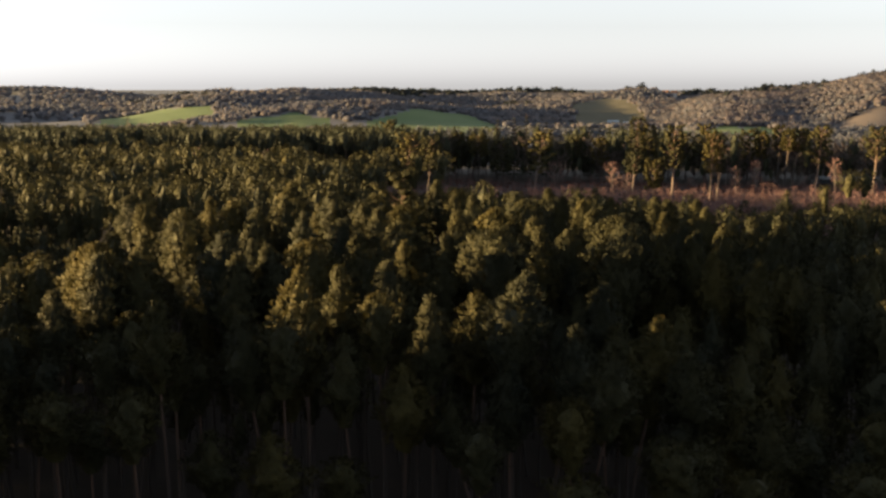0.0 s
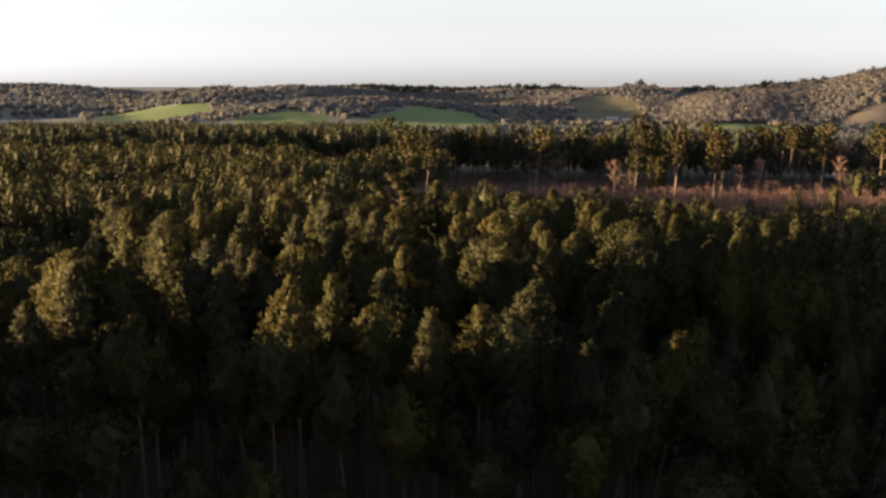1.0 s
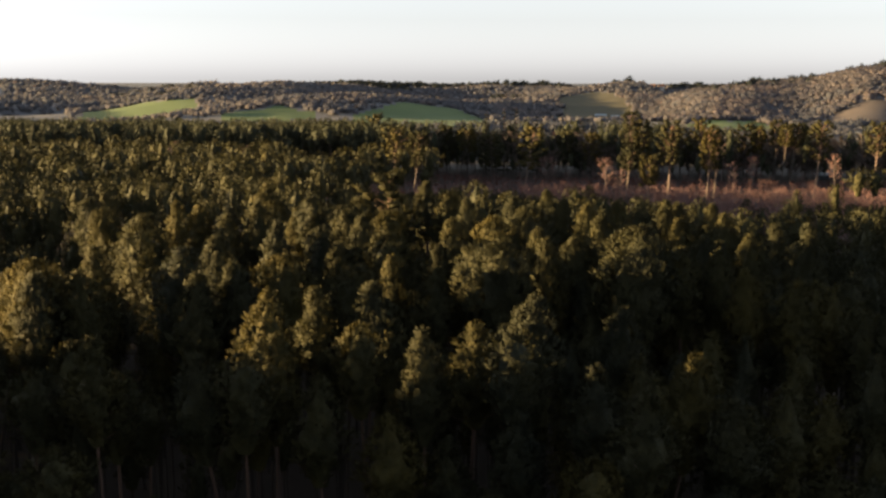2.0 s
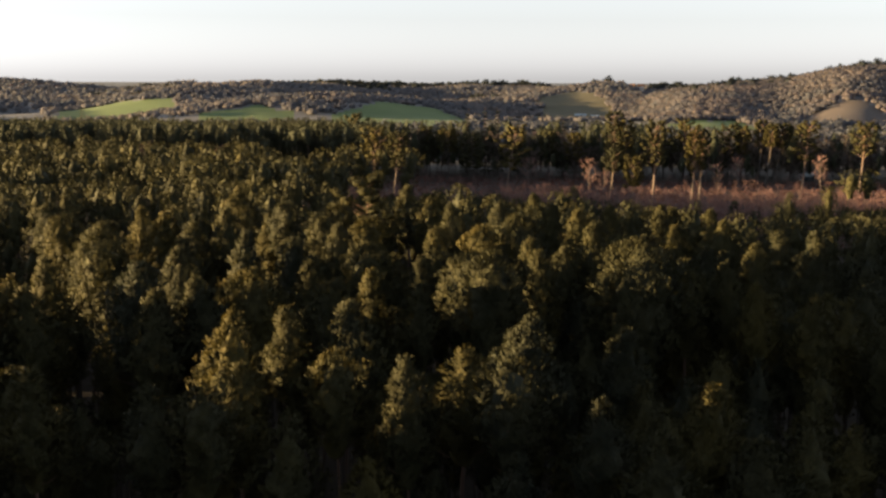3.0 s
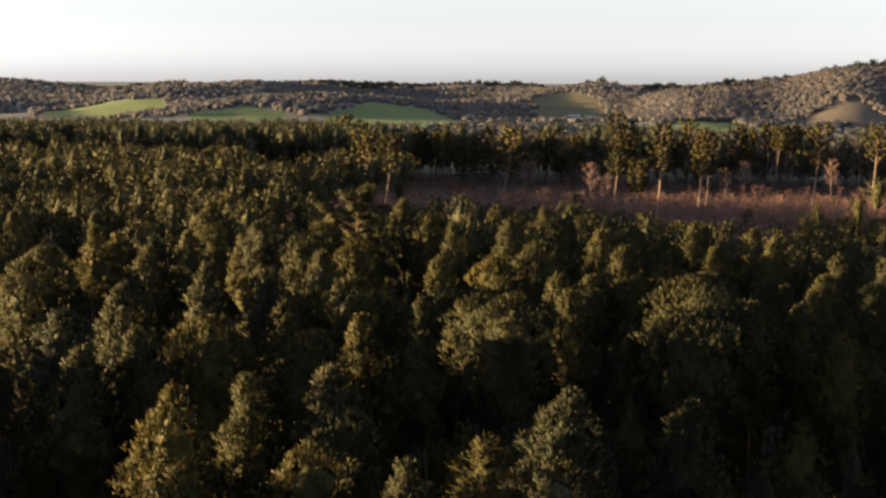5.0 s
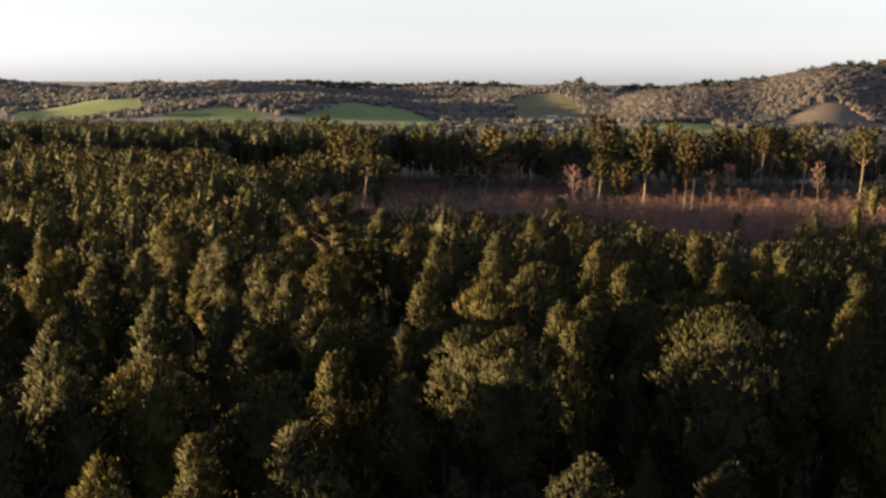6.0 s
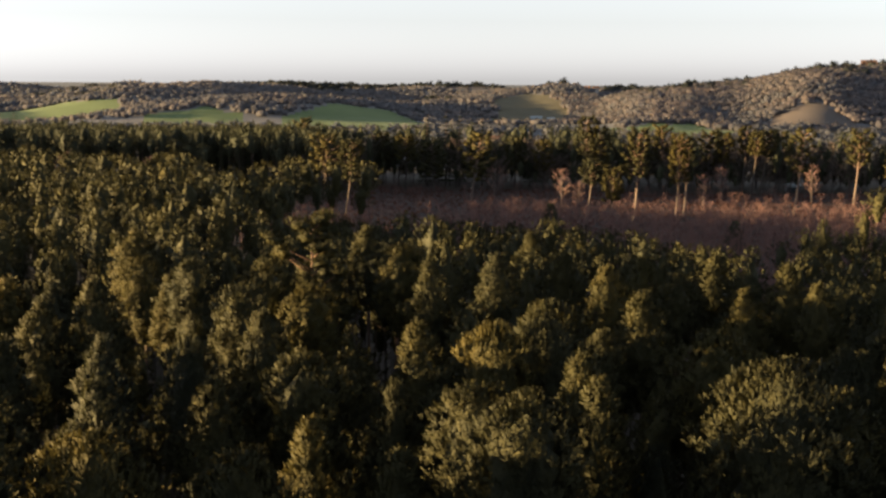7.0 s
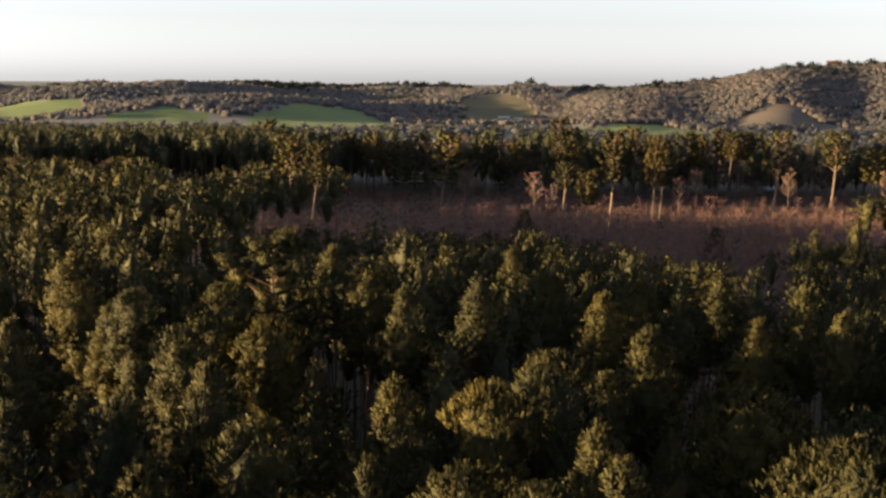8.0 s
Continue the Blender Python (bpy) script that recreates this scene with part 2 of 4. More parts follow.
def lump(rng, centre, axes, turn, tufts, count, blade, detail, lift=0.8):
    """One bough's mass of needles: an uneven heart under upturned sprays."""
    v, f = ((OCTA_V, OCTA_F), (ICO_V, ICO_F), (BALL_V, BALL_F))[detail]
    spin = np.linalg.qr(rng.normal(size=(3, 3)))[0]
    u = v @ (spin * np.sign(np.linalg.det(spin)))
    wave = 1 + 0.16 * np.sin(3.1 * u[:, :1] + rng.uniform(0, 6)) * np.sin(2.7 * u[:, 1:2] + rng.uniform(0, 6))
    body = centre + (u * axes * 0.68 * wave * rng.uniform(0.8, 1.15, (len(u), 1))) @ turn
    n = unit(rng.normal(size=(tufts, 3)) + (0.35, 0, 0.3))
    wave = 1 + 0.2 * np.sin(4 * n[:, :1] + rng.uniform(0, 6)) * np.sin(4 * n[:, 2:] + rng.uniform(0, 6))
    at = centre + (n * axes * wave * rng.uniform(0.5, 0.95, (tufts, 1))) @ turn
    face = unit((n / axes) @ turn)
    tuft = sprays(rng, at, face * 0.5 + np.array((0, 0, lift)), face, count, *blade)
    return [(body, f, unit((u / axes) @ turn)), tuft]


def girth(form, d, radius, depth):
    """Radius of a crown at d metres below its top."""
    d = np.maximum(d, 0)
    taper = 1 - 0.5 * smooth(0.6, 1.0, d / depth)
    if form == "spire":
        return radius * np.minimum(1.0, 0.06 + d / 2.7) * taper
    if form == "cone":
        return radius * np.minimum(1.0, 0.06 + (d / 2.9) ** 0.8) * taper
    q = np.minimum(1.0, d / ((0.7 if form == "flat" else 1.15) * radius))
    return radius * np.sqrt(np.maximum(0.01, 1 - (1 - q) ** 2)) * taper


def soft_pine(seed, height, radius, depth, form, tufts, count, blade, grid=(18, 14), trunk=0.12, sides=6, limbs=True, bough=0.6, lean=0.0):
    """A pine with one close crown that swells into boughs, covered with upturned needle sprays."""
    rng = np.random.default_rng(seed)
    bend, lop = rng.normal(size=2) * 0.2, rng.uniform(0, 6.28)
    spine = lambda z: np.stack([lean * (np.maximum(z, 0) / height) ** 1.3 + bend[0] * np.sin(z * 0.35), bend[1] * np.sin(z * 0.31), z], -1)  # noqa: E731
    ds = np.linspace(0.0, depth, 60)
    share = np.cumsum(girth(form, ds, radius, depth) + 0.12)
    share = (share - share[0]) / (share[-1] - share[0])
    lobes = int(2.0 * radius * depth / bough**2 * 0.62)
    bough_d = np.interp((np.arange(lobes) + rng.uniform(0, 1, lobes)) / lobes, share, ds)
    bough_t = np.arange(lobes) * 2.4 + rng.uniform(-0.5, 0.5, lobes)
    reach = rng.uniform(0.55, 1.25, lobes) * (1 + 0.2 * np.cos(bough_t - lop))
    broad = bough * rng.uniform(0.75, 1.3, lobes)

    def surface(t, d):
        r0 = girth(form, d, radius, depth)
        dt = (t[:, None] - bough_t + math.pi) % (2 * math.pi) - math.pi
        dz = bough_d - d[:, None]
        dz = dz / np.where(dz > 0, 1.0, 0.55)  # steeper on the under side
        swell = (reach * np.exp(-((dt * np.maximum(r0, 0.3)[:, None]) ** 2 + dz**2) / broad**2)).max(1)
        r = r0 * (0.5 + 0.56 * swell) + 0.12 * swell
        p = spine(height - 0.3 - d + 0.45 * bough * (swell - 0.5) * np.minimum(1, d))
        p[:, 0] += r * np.cos(t)
        p[:, 1] += r * np.sin(t)
        return p

    def facing(t, d):
        """Normals of the crown, between those of its boughs and those of its whole form."""
        p = surface(t, d)
        n = unit(np.cross(surface(t + 0.12, d) - p, surface(t, d - 0.12) - p))
        low = (girth(form, d + 0.2, radius, depth) - girth(form, d - 0.2, radius, depth)) / 0.4
        whole = unit(np.stack([np.cos(t), np.sin(t), np.clip(low, 0.05, 3.0)], -1))
        return p, unit(0.5 * n + 0.6 * whole)

    around, rows = grid
    d = np.interp(np.linspace(0, 1, rows), share, ds)
    t, d = [g.ravel() for g in np.meshgrid(np.linspace(0, 2 * math.pi, around, endpoint=False), d)]
    t = t + math.pi / around * (np.arange(len(t)) // around % 2)
    p, n = facing(t, d)
    mid = spine(p[:, 2])
    body = mid + (p - mid) * rng.uniform(*((0.4, 0.64) if limbs else (0.3, 0.54)), (len(p), 1)) - (0, 0, 0.35)
    i, j = [g.ravel() for g in np.meshgrid(np.arange(around), np.arange(rows - 1))]
    a, b = j * around + i, j * around + (i + 1) % around
    faces = np.concatenate([np.stack([a, b + around, b], -1), np.stack([a, a + around, b + around], -1)])
    t = rng.uniform(0, 2 * math.pi, tufts)
    d = np.interp(rng.uniform(0, 1, tufts) ** 1.1, share, ds)
    p, face = facing(t, d)
    mid = spine(p[:, 2])
    at = mid + (p - mid) * rng.uniform(0.62, 1.04, (tufts, 1)) ** 0.7
    pieces = [(body, faces, n), sprays(rng, at, face * 0.55 + np.array((0, 0, 0.85)), face, count, *blade)]
    m = max(2, tufts // 60)
    down = rng.uniform(0.0, 1.0, (m, 1))
    tip = spine(np.full(m, height - 0.25)) - down * (0, 0, 0.7) + rng.normal(size=(m, 3)) * (0.03 + 0.12 * down)
    pieces.append(sprays(rng, tip, np.tile((0, 0, 1.2), (m, 1)), unit(rng.normal(size=(m, 3)) + (0, 0, 0.5)), count, *blade, 0.3))
    zs = np.linspace(0, height * 0.95, 8 if limbs else 3)
    wood = [tube(spine(zs), [trunk * (1 - 0.88 * z / height) + 0.012 for z in zs], sides)]
    for k in range(7 if limbs else 0):
        out = np.array((math.cos(2.4 * k + lop), math.sin(2.4 * k + lop), 0.25))
        root = spine(np.array(height - depth * (1.12 - 0.06 * k)))
        wood.append(tube([root, root + out * radius * 0.35, root + out * radius * 0.6 + (0, 0, 0.2)], [0.045, 0.03, 0.012], 3))
    return joined(pieces), joined(wood)


def open_pine(seed, height, radius, depth, plates, tufts, count, blade, trunk=0.16, lean=0.0, fat=1.0):
    """A Scots pine with separate flat clumps on bare limbs."""
    rng = np.random.default_rng(seed)
    zs = np.linspace(0, height * 0.93, 8)
    spine = lambda z: np.array((lean * (max(z, 0) / height) ** 1.3 + 0.18 * math.sin(z * 0.3), 0.2 * math.sin(z * 0.26 + 1), z))  # noqa: E731
    wood = [tube([spine(z) for z in zs], [trunk * (1 - 0.85 * z / height) + 0.015 for z in zs], 6)]
    pieces = []
    for i in range(plates):
        u = (i + rng.uniform(0.2, 0.8)) / plates
        ang, d = i * 2.4 + rng.uniform(-0.4, 0.4), 0.4 + (depth - 0.4) * u
        out = np.array((math.cos(ang), math.sin(ang), 0.0))
        far = radius * math.sqrt(max(0.05, 1 - (1 - min(1, d / radius)) ** 2)) * (1 - 0.35 * max(0.0, u - 0.5)) * rng.uniform(0.35, 1.0)
        size = fat * radius * rng.uniform(0.17, 0.3)
        c = spine(height - d) + out * far + (0, 0, 0.12 * far)
        y = np.array((-out[1], out[0], 0.0))
        x = unit(out + (0, 0, 0.25))
        pieces += lump(rng, c, size * np.array((1.3, 1.05, rng.uniform(0.45, 0.65))), np.stack([x, y, np.cross(x, y)]), tufts, count, blade, 2)
        root = spine(height - d - 0.35 - 0.25 * far)
        wood.append(tube([root, (root + c) / 2 - (0, 0, 0.08), c], [trunk * 0.3, trunk * 0.2, 0.015], 4))
    return joined(pieces), joined(wood)


def spruce(seed, height, radius, tiers, sprays, count):
    rng = np.random.default_rng(seed)
    places, ways = [], []
    for i in range(tiers):
        u = i / tiers
        z, rad = height * (0.1 + 0.88 * u), radius * (1 - u) ** 0.85 + 0.1
        arms = max(4, int(9 * (1 - u)) + 3)
        for k in range(arms):
            ang = 2 * math.pi * (k + rng.uniform(0, 0.7)) / arms + i
            out = np.array((math.cos(ang), math.sin(ang), -0.25))
            for s in (0.95, 0.5):
                at, way = clump(rng, np.array((0, 0, z)) + out * rad * s * rng.uniform(0.8, 1.1), rad * 0.22 + 0.08, out, sprays, 0.4)
                places.append(at)
                ways.append(way * (1, 1, 0.3) + out * 0.6)
    zs = np.linspace(0, height, 6)
    wood = tube([(0, 0, z) for z in zs], [0.16 * (1 - 0.9 * z / height) for z in zs], 6)
    return blades(rng, np.concatenate(places), np.concatenate(ways), count, 0.45, 0.14, 0.5), wood


def bare_tree(seed, height, radius, limbs, twigs, start=0.25, thin=0.05, fine=0.045, boughs=True):
    """Twigs and wood of a leafless broadleaf tree: a fine haze of twigs on forked limbs."""
    rng = np.random.default_rng(seed)
    zs = np.linspace(0, height * 0.9, 6)
    bend = rng.normal(size=2) * 0.12
    spine = np.array([(bend[0] * z * 0.4, bend[1] * z * 0.4, z) for z in zs])
    wood = [tube(spine, [0.02 * height * 0.5 * (1 - 0.9 * z / height) + 0.012 for z in zs], 5)]
    places, ways = [], []
    for i in range(limbs):
        u = start + (0.95 - start) * (i + rng.uniform()) / limbs
        root = np.array((bend[0] * u * height * 0.4, bend[1] * u * height * 0.4, u * height * 0.9))
        ang = i * 2.4 + rng.uniform(-0.4, 0.4)
        rad = radius * math.sqrt(max(0.06, 1 - (1.6 * (u - start) / (1 - start) - 0.6) ** 2)) * rng.uniform(0.75, 1.1)
        tip = root + np.array((math.cos(ang) * rad, math.sin(ang) * rad, rad * rng.uniform(0.6, 1.1)))
        if boughs:
            wood.append(tube([root, (root + tip) / 2 + (0, 0, -0.1), tip], [thin, thin * 0.6, 0.012], 3))
        s = rng.uniform(0.3, 1.0, (twigs, 1))
        places.append(root + (tip - root) * s + rng.normal(size=(twigs, 3)) * 0.08 * radius)
        ways.append(unit(tip - root) * 0.7 + rng.normal(size=(twigs, 3)) * 0.35 + (0, 0, 0.5))
    return blades(rng, np.concatenate(places), np.concatenate(ways), 2, 0.3 * radius, fine, 0.45), joined(wood)


def placed(data, x, y, z, scale=1.0, tall=1.0, turn=0.0):
    v, f, *soft = data
    c, s = math.cos(turn), math.sin(turn)
    out = np.empty_like(v)
    out[:, 0] = (v[:, 0] * c - v[:, 1] * s) * scale + x
    out[:, 1] = (v[:, 0] * s + v[:, 1] * c) * scale + y
    out[:, 2] = v[:, 2] * tall + z
    if soft:
        n = soft[0]
        return out, f, np.stack([n[:, 0] * c - n[:, 1] * s, n[:, 0] * s + n[:, 1] * c, n[:, 2]], -1)
    return out, f


def smooth(a, b, x):
    t = np.clip((x - a) / (b - a), 0, 1)
    return t * t * (3 - 2 * t)


def inside(poly, x, y):
    """Which points lie in a polygon."""
    x, y = np.asarray(x, float), np.asarray(y, float)
    hit = np.zeros(x.shape, bool)
    for (x0, y0), (x1, y1) in zip(poly, poly[1:] + poly[:1]):
        cross = ((y0 > y) != (y1 > y)) & (x < (x1 - x0) * (y - y0) / (y1 - y0 + 1e-9) + x0)
        hit ^= cross
    return hit


# ---------------------------------------------------------------- ground
# Bearings are degrees clockwise from +y round the middle of the flight; ranges are metres from there.
MID = (-1.0, 27.0)


def polar(x, y):
    return np.degrees(np.arctan2(x - MID[0], y - MID[1])), np.hypot(x - MID[0], y - MID[1])


def height_at(x, y):
    x, y = np.asarray(x, float), np.asarray(y, float)
    az, r = polar(x, y)
    z = -10 * smooth(310, 720, r) + 0.25 * np.sin(x / 9) * np.cos(y / 11)
    ridge = smooth(-27.8, -22.5, az) * (1 - smooth(25, 50, az))
    ridge = ridge * (20 + 1.6 * np.sin(az * 0.8 + 2) + 1.0 * np.sin(az * 1.9))
    ridge = ridge * smooth(800, 2050, r) * (1 - 0.85 * smooth(2150, 2800, r))
    top = np.interp(az, (-5, -1, 0.8, 3.3, 5.8, 7.8, 9, 14, 30, 60), (0, 10, 20, 29, 34, 44, 47.5, 55, 58, 0))
    hill = top * smooth(860, 1380, r + 40 * np.sin(az * 0.9)) * (1 - 0.9 * smooth(1500, 2300, r))
    town = 26 * (1 - 0.75 * smooth(-30.5, -25.5, az)) * smooth(1900, 2900, r) * (1 - smooth(-22, -18, az)) * smooth(-60, -45, az)
    crest = 1390 + 660 * (1 - smooth(-2, 1.5, az))
    folds = (3.0 * np.sin(x / 95 + y / 210) + 2.0 * np.sin(x / 57 - y / 160 + 1.3)) * 3.0 * smooth(930, 1150, r) * (1 - smooth(crest - 450, crest - 160, r))
    z = z + np.maximum(np.maximum(ridge, hill), town) + folds
    return z + (8 - z) * smooth(3300, 4700, r)


# fields: polygons of (bearing, range)
FIELDS = [
    (1, [(-28.5, 1130), (-25, 1110), (-22.6, 1170), (-23.2, 1330), (-26, 1390), (-28.5, 1360)]),
    (1, [(-21.8, 960), (-17.4, 950), (-17.2, 1010), (-19.5, 1060), (-21.8, 1020)]),
    (1, [(-16.4, 830), (-9.4, 850), (-8.6, 1010), (-10.5, 1180), (-13.5, 1140), (-15.4, 1000)]),
    (2, [(-8.2, 900), (-3.4, 910), (-3.2, 990), (-7.8, 1010)]),
    (2, [(-5.8, 1230), (-2.2, 1210), (-2.4, 1460), (-4.0, 1580), (-5.6, 1500)]),
    (1, [(-1.8, 800), (5.6, 800), (5.4, 905), (3.2, 960), (-1.6, 900)]),
    (3, [(4.6, 915), (12.6, 890), (12.4, 930), (10.6, 985), (9.0, 1055), (7.4, 1010), (6.0, 950)]),
    (2, [(-36, 2500), (-31.6, 2520), (-31.8, 2720), (-36, 2760)]),
]
CLEARING = [(-27, 170), (-16, 176), (-6, 171), (0, 152), (4, 136), (8, 133), (11, 150), (14, 173), (24, 190), (80, 215), (110, 330), (40, 322), (0, 318), (-60, 322), (-66, 285), (-110, 275), (-150, 268), (-150, 238), (-100, 225), (-58, 212), (-37, 200)]
STAND = [(-75, 47), (-30, 48), (12, 49), (60, 52), (120, 200), (110, 330), (60, 352), (-60, 356), (-185, 345), (-260, 330), (-150, 120)]


def field_at(x, y):
    az, r = polar(x, y)
    az, r = az + 0.15 * np.sin(r / 37) + 0.1 * np.sin(r / 13), r + 8 * np.sin(az * 3)
    kind = np.zeros(np.shape(x), int)
    for k, poly in FIELDS:
        kind[inside(poly, az, r)] = k
    return kind


def ground():
    bearings = np.concatenate([np.arange(-180, -40, 4), np.arange(-40, 22, 0.3), np.arange(22, 180, 4)])
    ranges = np.concatenate([np.linspace(0.5, 300, 50), np.linspace(310, 800, 40), np.linspace(810, 2200, 110), np.linspace(2240, 4950, 60)])
    az, r = np.meshgrid(np.radians(bearings), ranges)
    x, y = MID[0] + r * np.sin(az), MID[1] + r * np.cos(az)
    z = height_at(x, y)
    n, m = len(bearings), len(ranges)
    i, j = np.meshgrid(np.arange(n), np.arange(m - 1))
    a, b = j * n + i, j * n + (i + 1) % n
    faces = np.stack([a, b, b + n, a + n], -1).reshape(-1, 4)[:, ::-1]
    pts = np.stack([x, y, z], -1).reshape(-1, 3)
    mid = pts[faces].mean(1)
    _, rr = polar(mid[:, 0], mid[:, 1])
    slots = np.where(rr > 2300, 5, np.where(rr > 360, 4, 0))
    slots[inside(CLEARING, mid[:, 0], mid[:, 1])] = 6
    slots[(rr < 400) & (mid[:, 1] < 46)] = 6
    kind = field_at(mid[:, 0], mid[:, 1])
    slots[kind > 0] = kind[kind > 0]
    ob = new("ground", mesh_np("ground", pts, faces, [FLOOR, PASTURE, MEADOW, SLOPE, HAZY_WOODLAND, HAZY_LOWLAND, HEATH], slots))
    tagged(ob, "rolling ground with forest floor, brown heath and green fields", "ground", kind="structure")


ground()

# ---------------------------------------------------------------- plantation pines
# Tops of the pines that stand out: x, y, height.
FRONT = [
    (-11.5, 49.3, 11.4), (-18.1, 49.7, 12.7), (0.4, 52.4, 12.6), (-19.0, 54.3, 15.8), (-7.5, 54.8, 13.3), (-2.6, 55.2, 13.3), (-13.3, 55.3, 15.2),
    (-10.2, 55.6, 14.2), (-19.4, 56.7, 13.8), (-23.3, 56.8, 13.6), (9.2, 57.3, 11.2), (-13.1, 58.2, 15.4), (-6.9, 58.4, 15.8), (5.6, 58.6, 13.4),
    (-0.6, 58.9, 14.5), (-3.2, 59.0, 15.7), (3.2, 59.5, 14.8), (-9.8, 59.7, 15.7), (-28.3, 61.2, 14.7), (-5.6, 62.4, 15.3), (-27.6, 64.5, 16.3),
    (-3.6, 64.5, 16.1), (-13.5, 65.0, 16.2), (-11.2, 65.9, 16.4), (-19.5, 66.3, 16.4), (-30.9, 67.1, 15.8), (-21.3, 68.1, 17.4),
]
MIDDLE = [
    (-17.0, 70.7, 16.8), (-13.6, 71.4, 16.3), (-9.2, 72.8, 16.1), (-12.0, 74.2, 16.4), (9.1, 76.0, 15.1), (0.9, 76.5, 17.8), (-4.1, 77.1, 17.0),
    (6.7, 77.2, 15.5), (-8.0, 77.5, 16.7), (-19.9, 78.0, 17.5), (-16.2, 78.1, 16.3), (-11.0, 78.7, 16.3), (-5.1, 78.9, 17.4), (-14.0, 79.7, 16.8),
    (5.4, 79.7, 16.2), (-24.7, 80.6, 16.6), (-29.9, 81.0, 16.8), (-7.8, 81.1, 17.7), (-18.6, 81.5, 16.7), (-10.8, 83.2, 17.3), (-6.0, 83.5, 18.0),
    (0.1, 84.5, 16.9), (-16.6, 85.1, 17.1), (4.2, 85.8, 16.1), (-26.3, 86.7, 16.6), (-18.9, 86.8, 17.1), (-24.6, 88.7, 17.4), (-19.4, 89.0, 17.1),
]
BACK = [
    (-28.4, 91.6, 16.6), (-30.6, 91.8, 16.7), (-4.2, 94.8, 14.6), (11.4, 95.4, 16.2), (-17.5, 96.2, 16.0), (-2.4, 96.3, 16.1), (-23.4, 96.7, 16.9),
    (-19.9, 97.2, 16.8), (-25.6, 98.7, 15.8), (-36.0, 99.1, 16.3), (9.8, 100.6, 15.5), (-13.3, 101.5, 16.4), (6.4, 102.4, 16.0), (2.7, 103.5, 15.3),
    (-9.8, 105.0, 16.2), (-3.9, 105.2, 15.9), (-23.0, 105.4, 15.7), (5.9, 106.3, 16.2), (-0.3, 106.6, 15.5), (-15.7, 107.5, 16.3), (-31.6, 108.8, 16.8),
    (-20.5, 108.0, 17.8), (1.9, 109.9, 16.0), (-1.6, 110.4, 15.7), (-6.4, 110.5, 15.6), (-52.5, 119.3, 15.2), (-9.8, 123.4, 15.4), (-17.4, 130.3, 15.5),
    (-91.0, 160.0, 15.2), (22.4, 171.3, 12.4),
]
MORE = [
    (-20.0, 69.8, 16.5), (7.8, 89.4, 16.0), (5.4, 87.5, 15.6), (3.2, 78.7, 16.4), (-36.9, 90.1, 16.5), (-32.9, 88.0, 16.4), (-25.8, 66.5, 16.3),
    (-23.4, 57.2, 15.7), (-18.2, 68.2, 16.2), (-19.5, 84.6, 16.1), (-44.0, 101.0, 16.2), (-46.0, 108.0, 16.0), (-6.3, 74.0, 17.4), (-22.2, 76.0, 16.9),
    (-9.3, 80.5, 16.2), (-16.0, 109.2, 16.3), (-18.3, 112.0, 16.7), (-7.0, 111.0, 15.5), (0.3, 86.8, 16.0), (-29.9, 105.7, 15.6), (-37.1, 103.2, 16.7),
    (17.0, 163.8, 12.2), (-29.2, 79.0, 17.0), (-14.2, 61.2, 16.6), (-5.7, 63.4, 15.0), (-3.4, 60.8, 15.1), (-0.4, 59.8, 14.1), (0.0, 68.2, 14.9),
    (6.7, 77.2, 15.3), (10.6, 89.2, 16.0), (-12.7, 57.0, 15.6), (-15.2, 56.3, 15.0), (-28.6, 66.3, 16.6), (-27.7, 62.1, 15.4), (-29.8, 74.9, 16.1),
    (2.2, 117.5, 14.9), (-7.4, 80.6, 16.8), (1.4, 54.6, 14.7), (-25.0, 98.8, 16.5),
]
# Crowns of a width of their own: x, y, radius, form
BROAD = [
    (0.9, 76.3, 2.7, "round"), (-6.2, 83.2, 2.4, "round"), (-5.3, 78.8, 1.6, "cone"), (-6.3, 74.0, 2.0, "round"), (-4.1, 77.0, 1.15, "spire"), (-16.8, 69.9, 2.4, "round"),
    (-10.7, 81.0, 2.0, "round"), (-16.0, 109.2, 2.6, "cone"), (-20.5, 108.0, 2.3, "open"), (-11.3, 66.0, 1.8, "cone"), (-12.0, 74.2, 1.1, "spire"), (-9.2, 72.8, 1.2, "spire"),
    (-11.0, 78.7, 1.2, "cone"), (-13.5, 65.0, 1.2, "spire"), (-9.8, 59.7, 1.4, "cone"), (-6.9, 58.4, 1.3, "spire"), (-3.4, 60.8, 1.4, "spire"), (-5.7, 63.4, 1.3, "spire"),
    (5.6, 58.6, 1.7, "cone"), (3.2, 59.5, 1.6, "cone"), (-21.3, 68.1, 2.1, "cone"), (-28.6, 66.3, 2.4, "round"), (-16.2, 78.1, 1.8, "cone"), (-14.0, 79.7, 2.0, "round"),
    (-22.2, 76.0, 1.7, "cone"), (-18.9, 86.8, 1.7, "cone"), (0.1, 84.5, 1.9, "round"), (-29.2, 79.0, 2.2, "round"), (7.8, 78.5, 1.9, "cone"), (-26.3, 86.7, 1.6, "cone"),
]
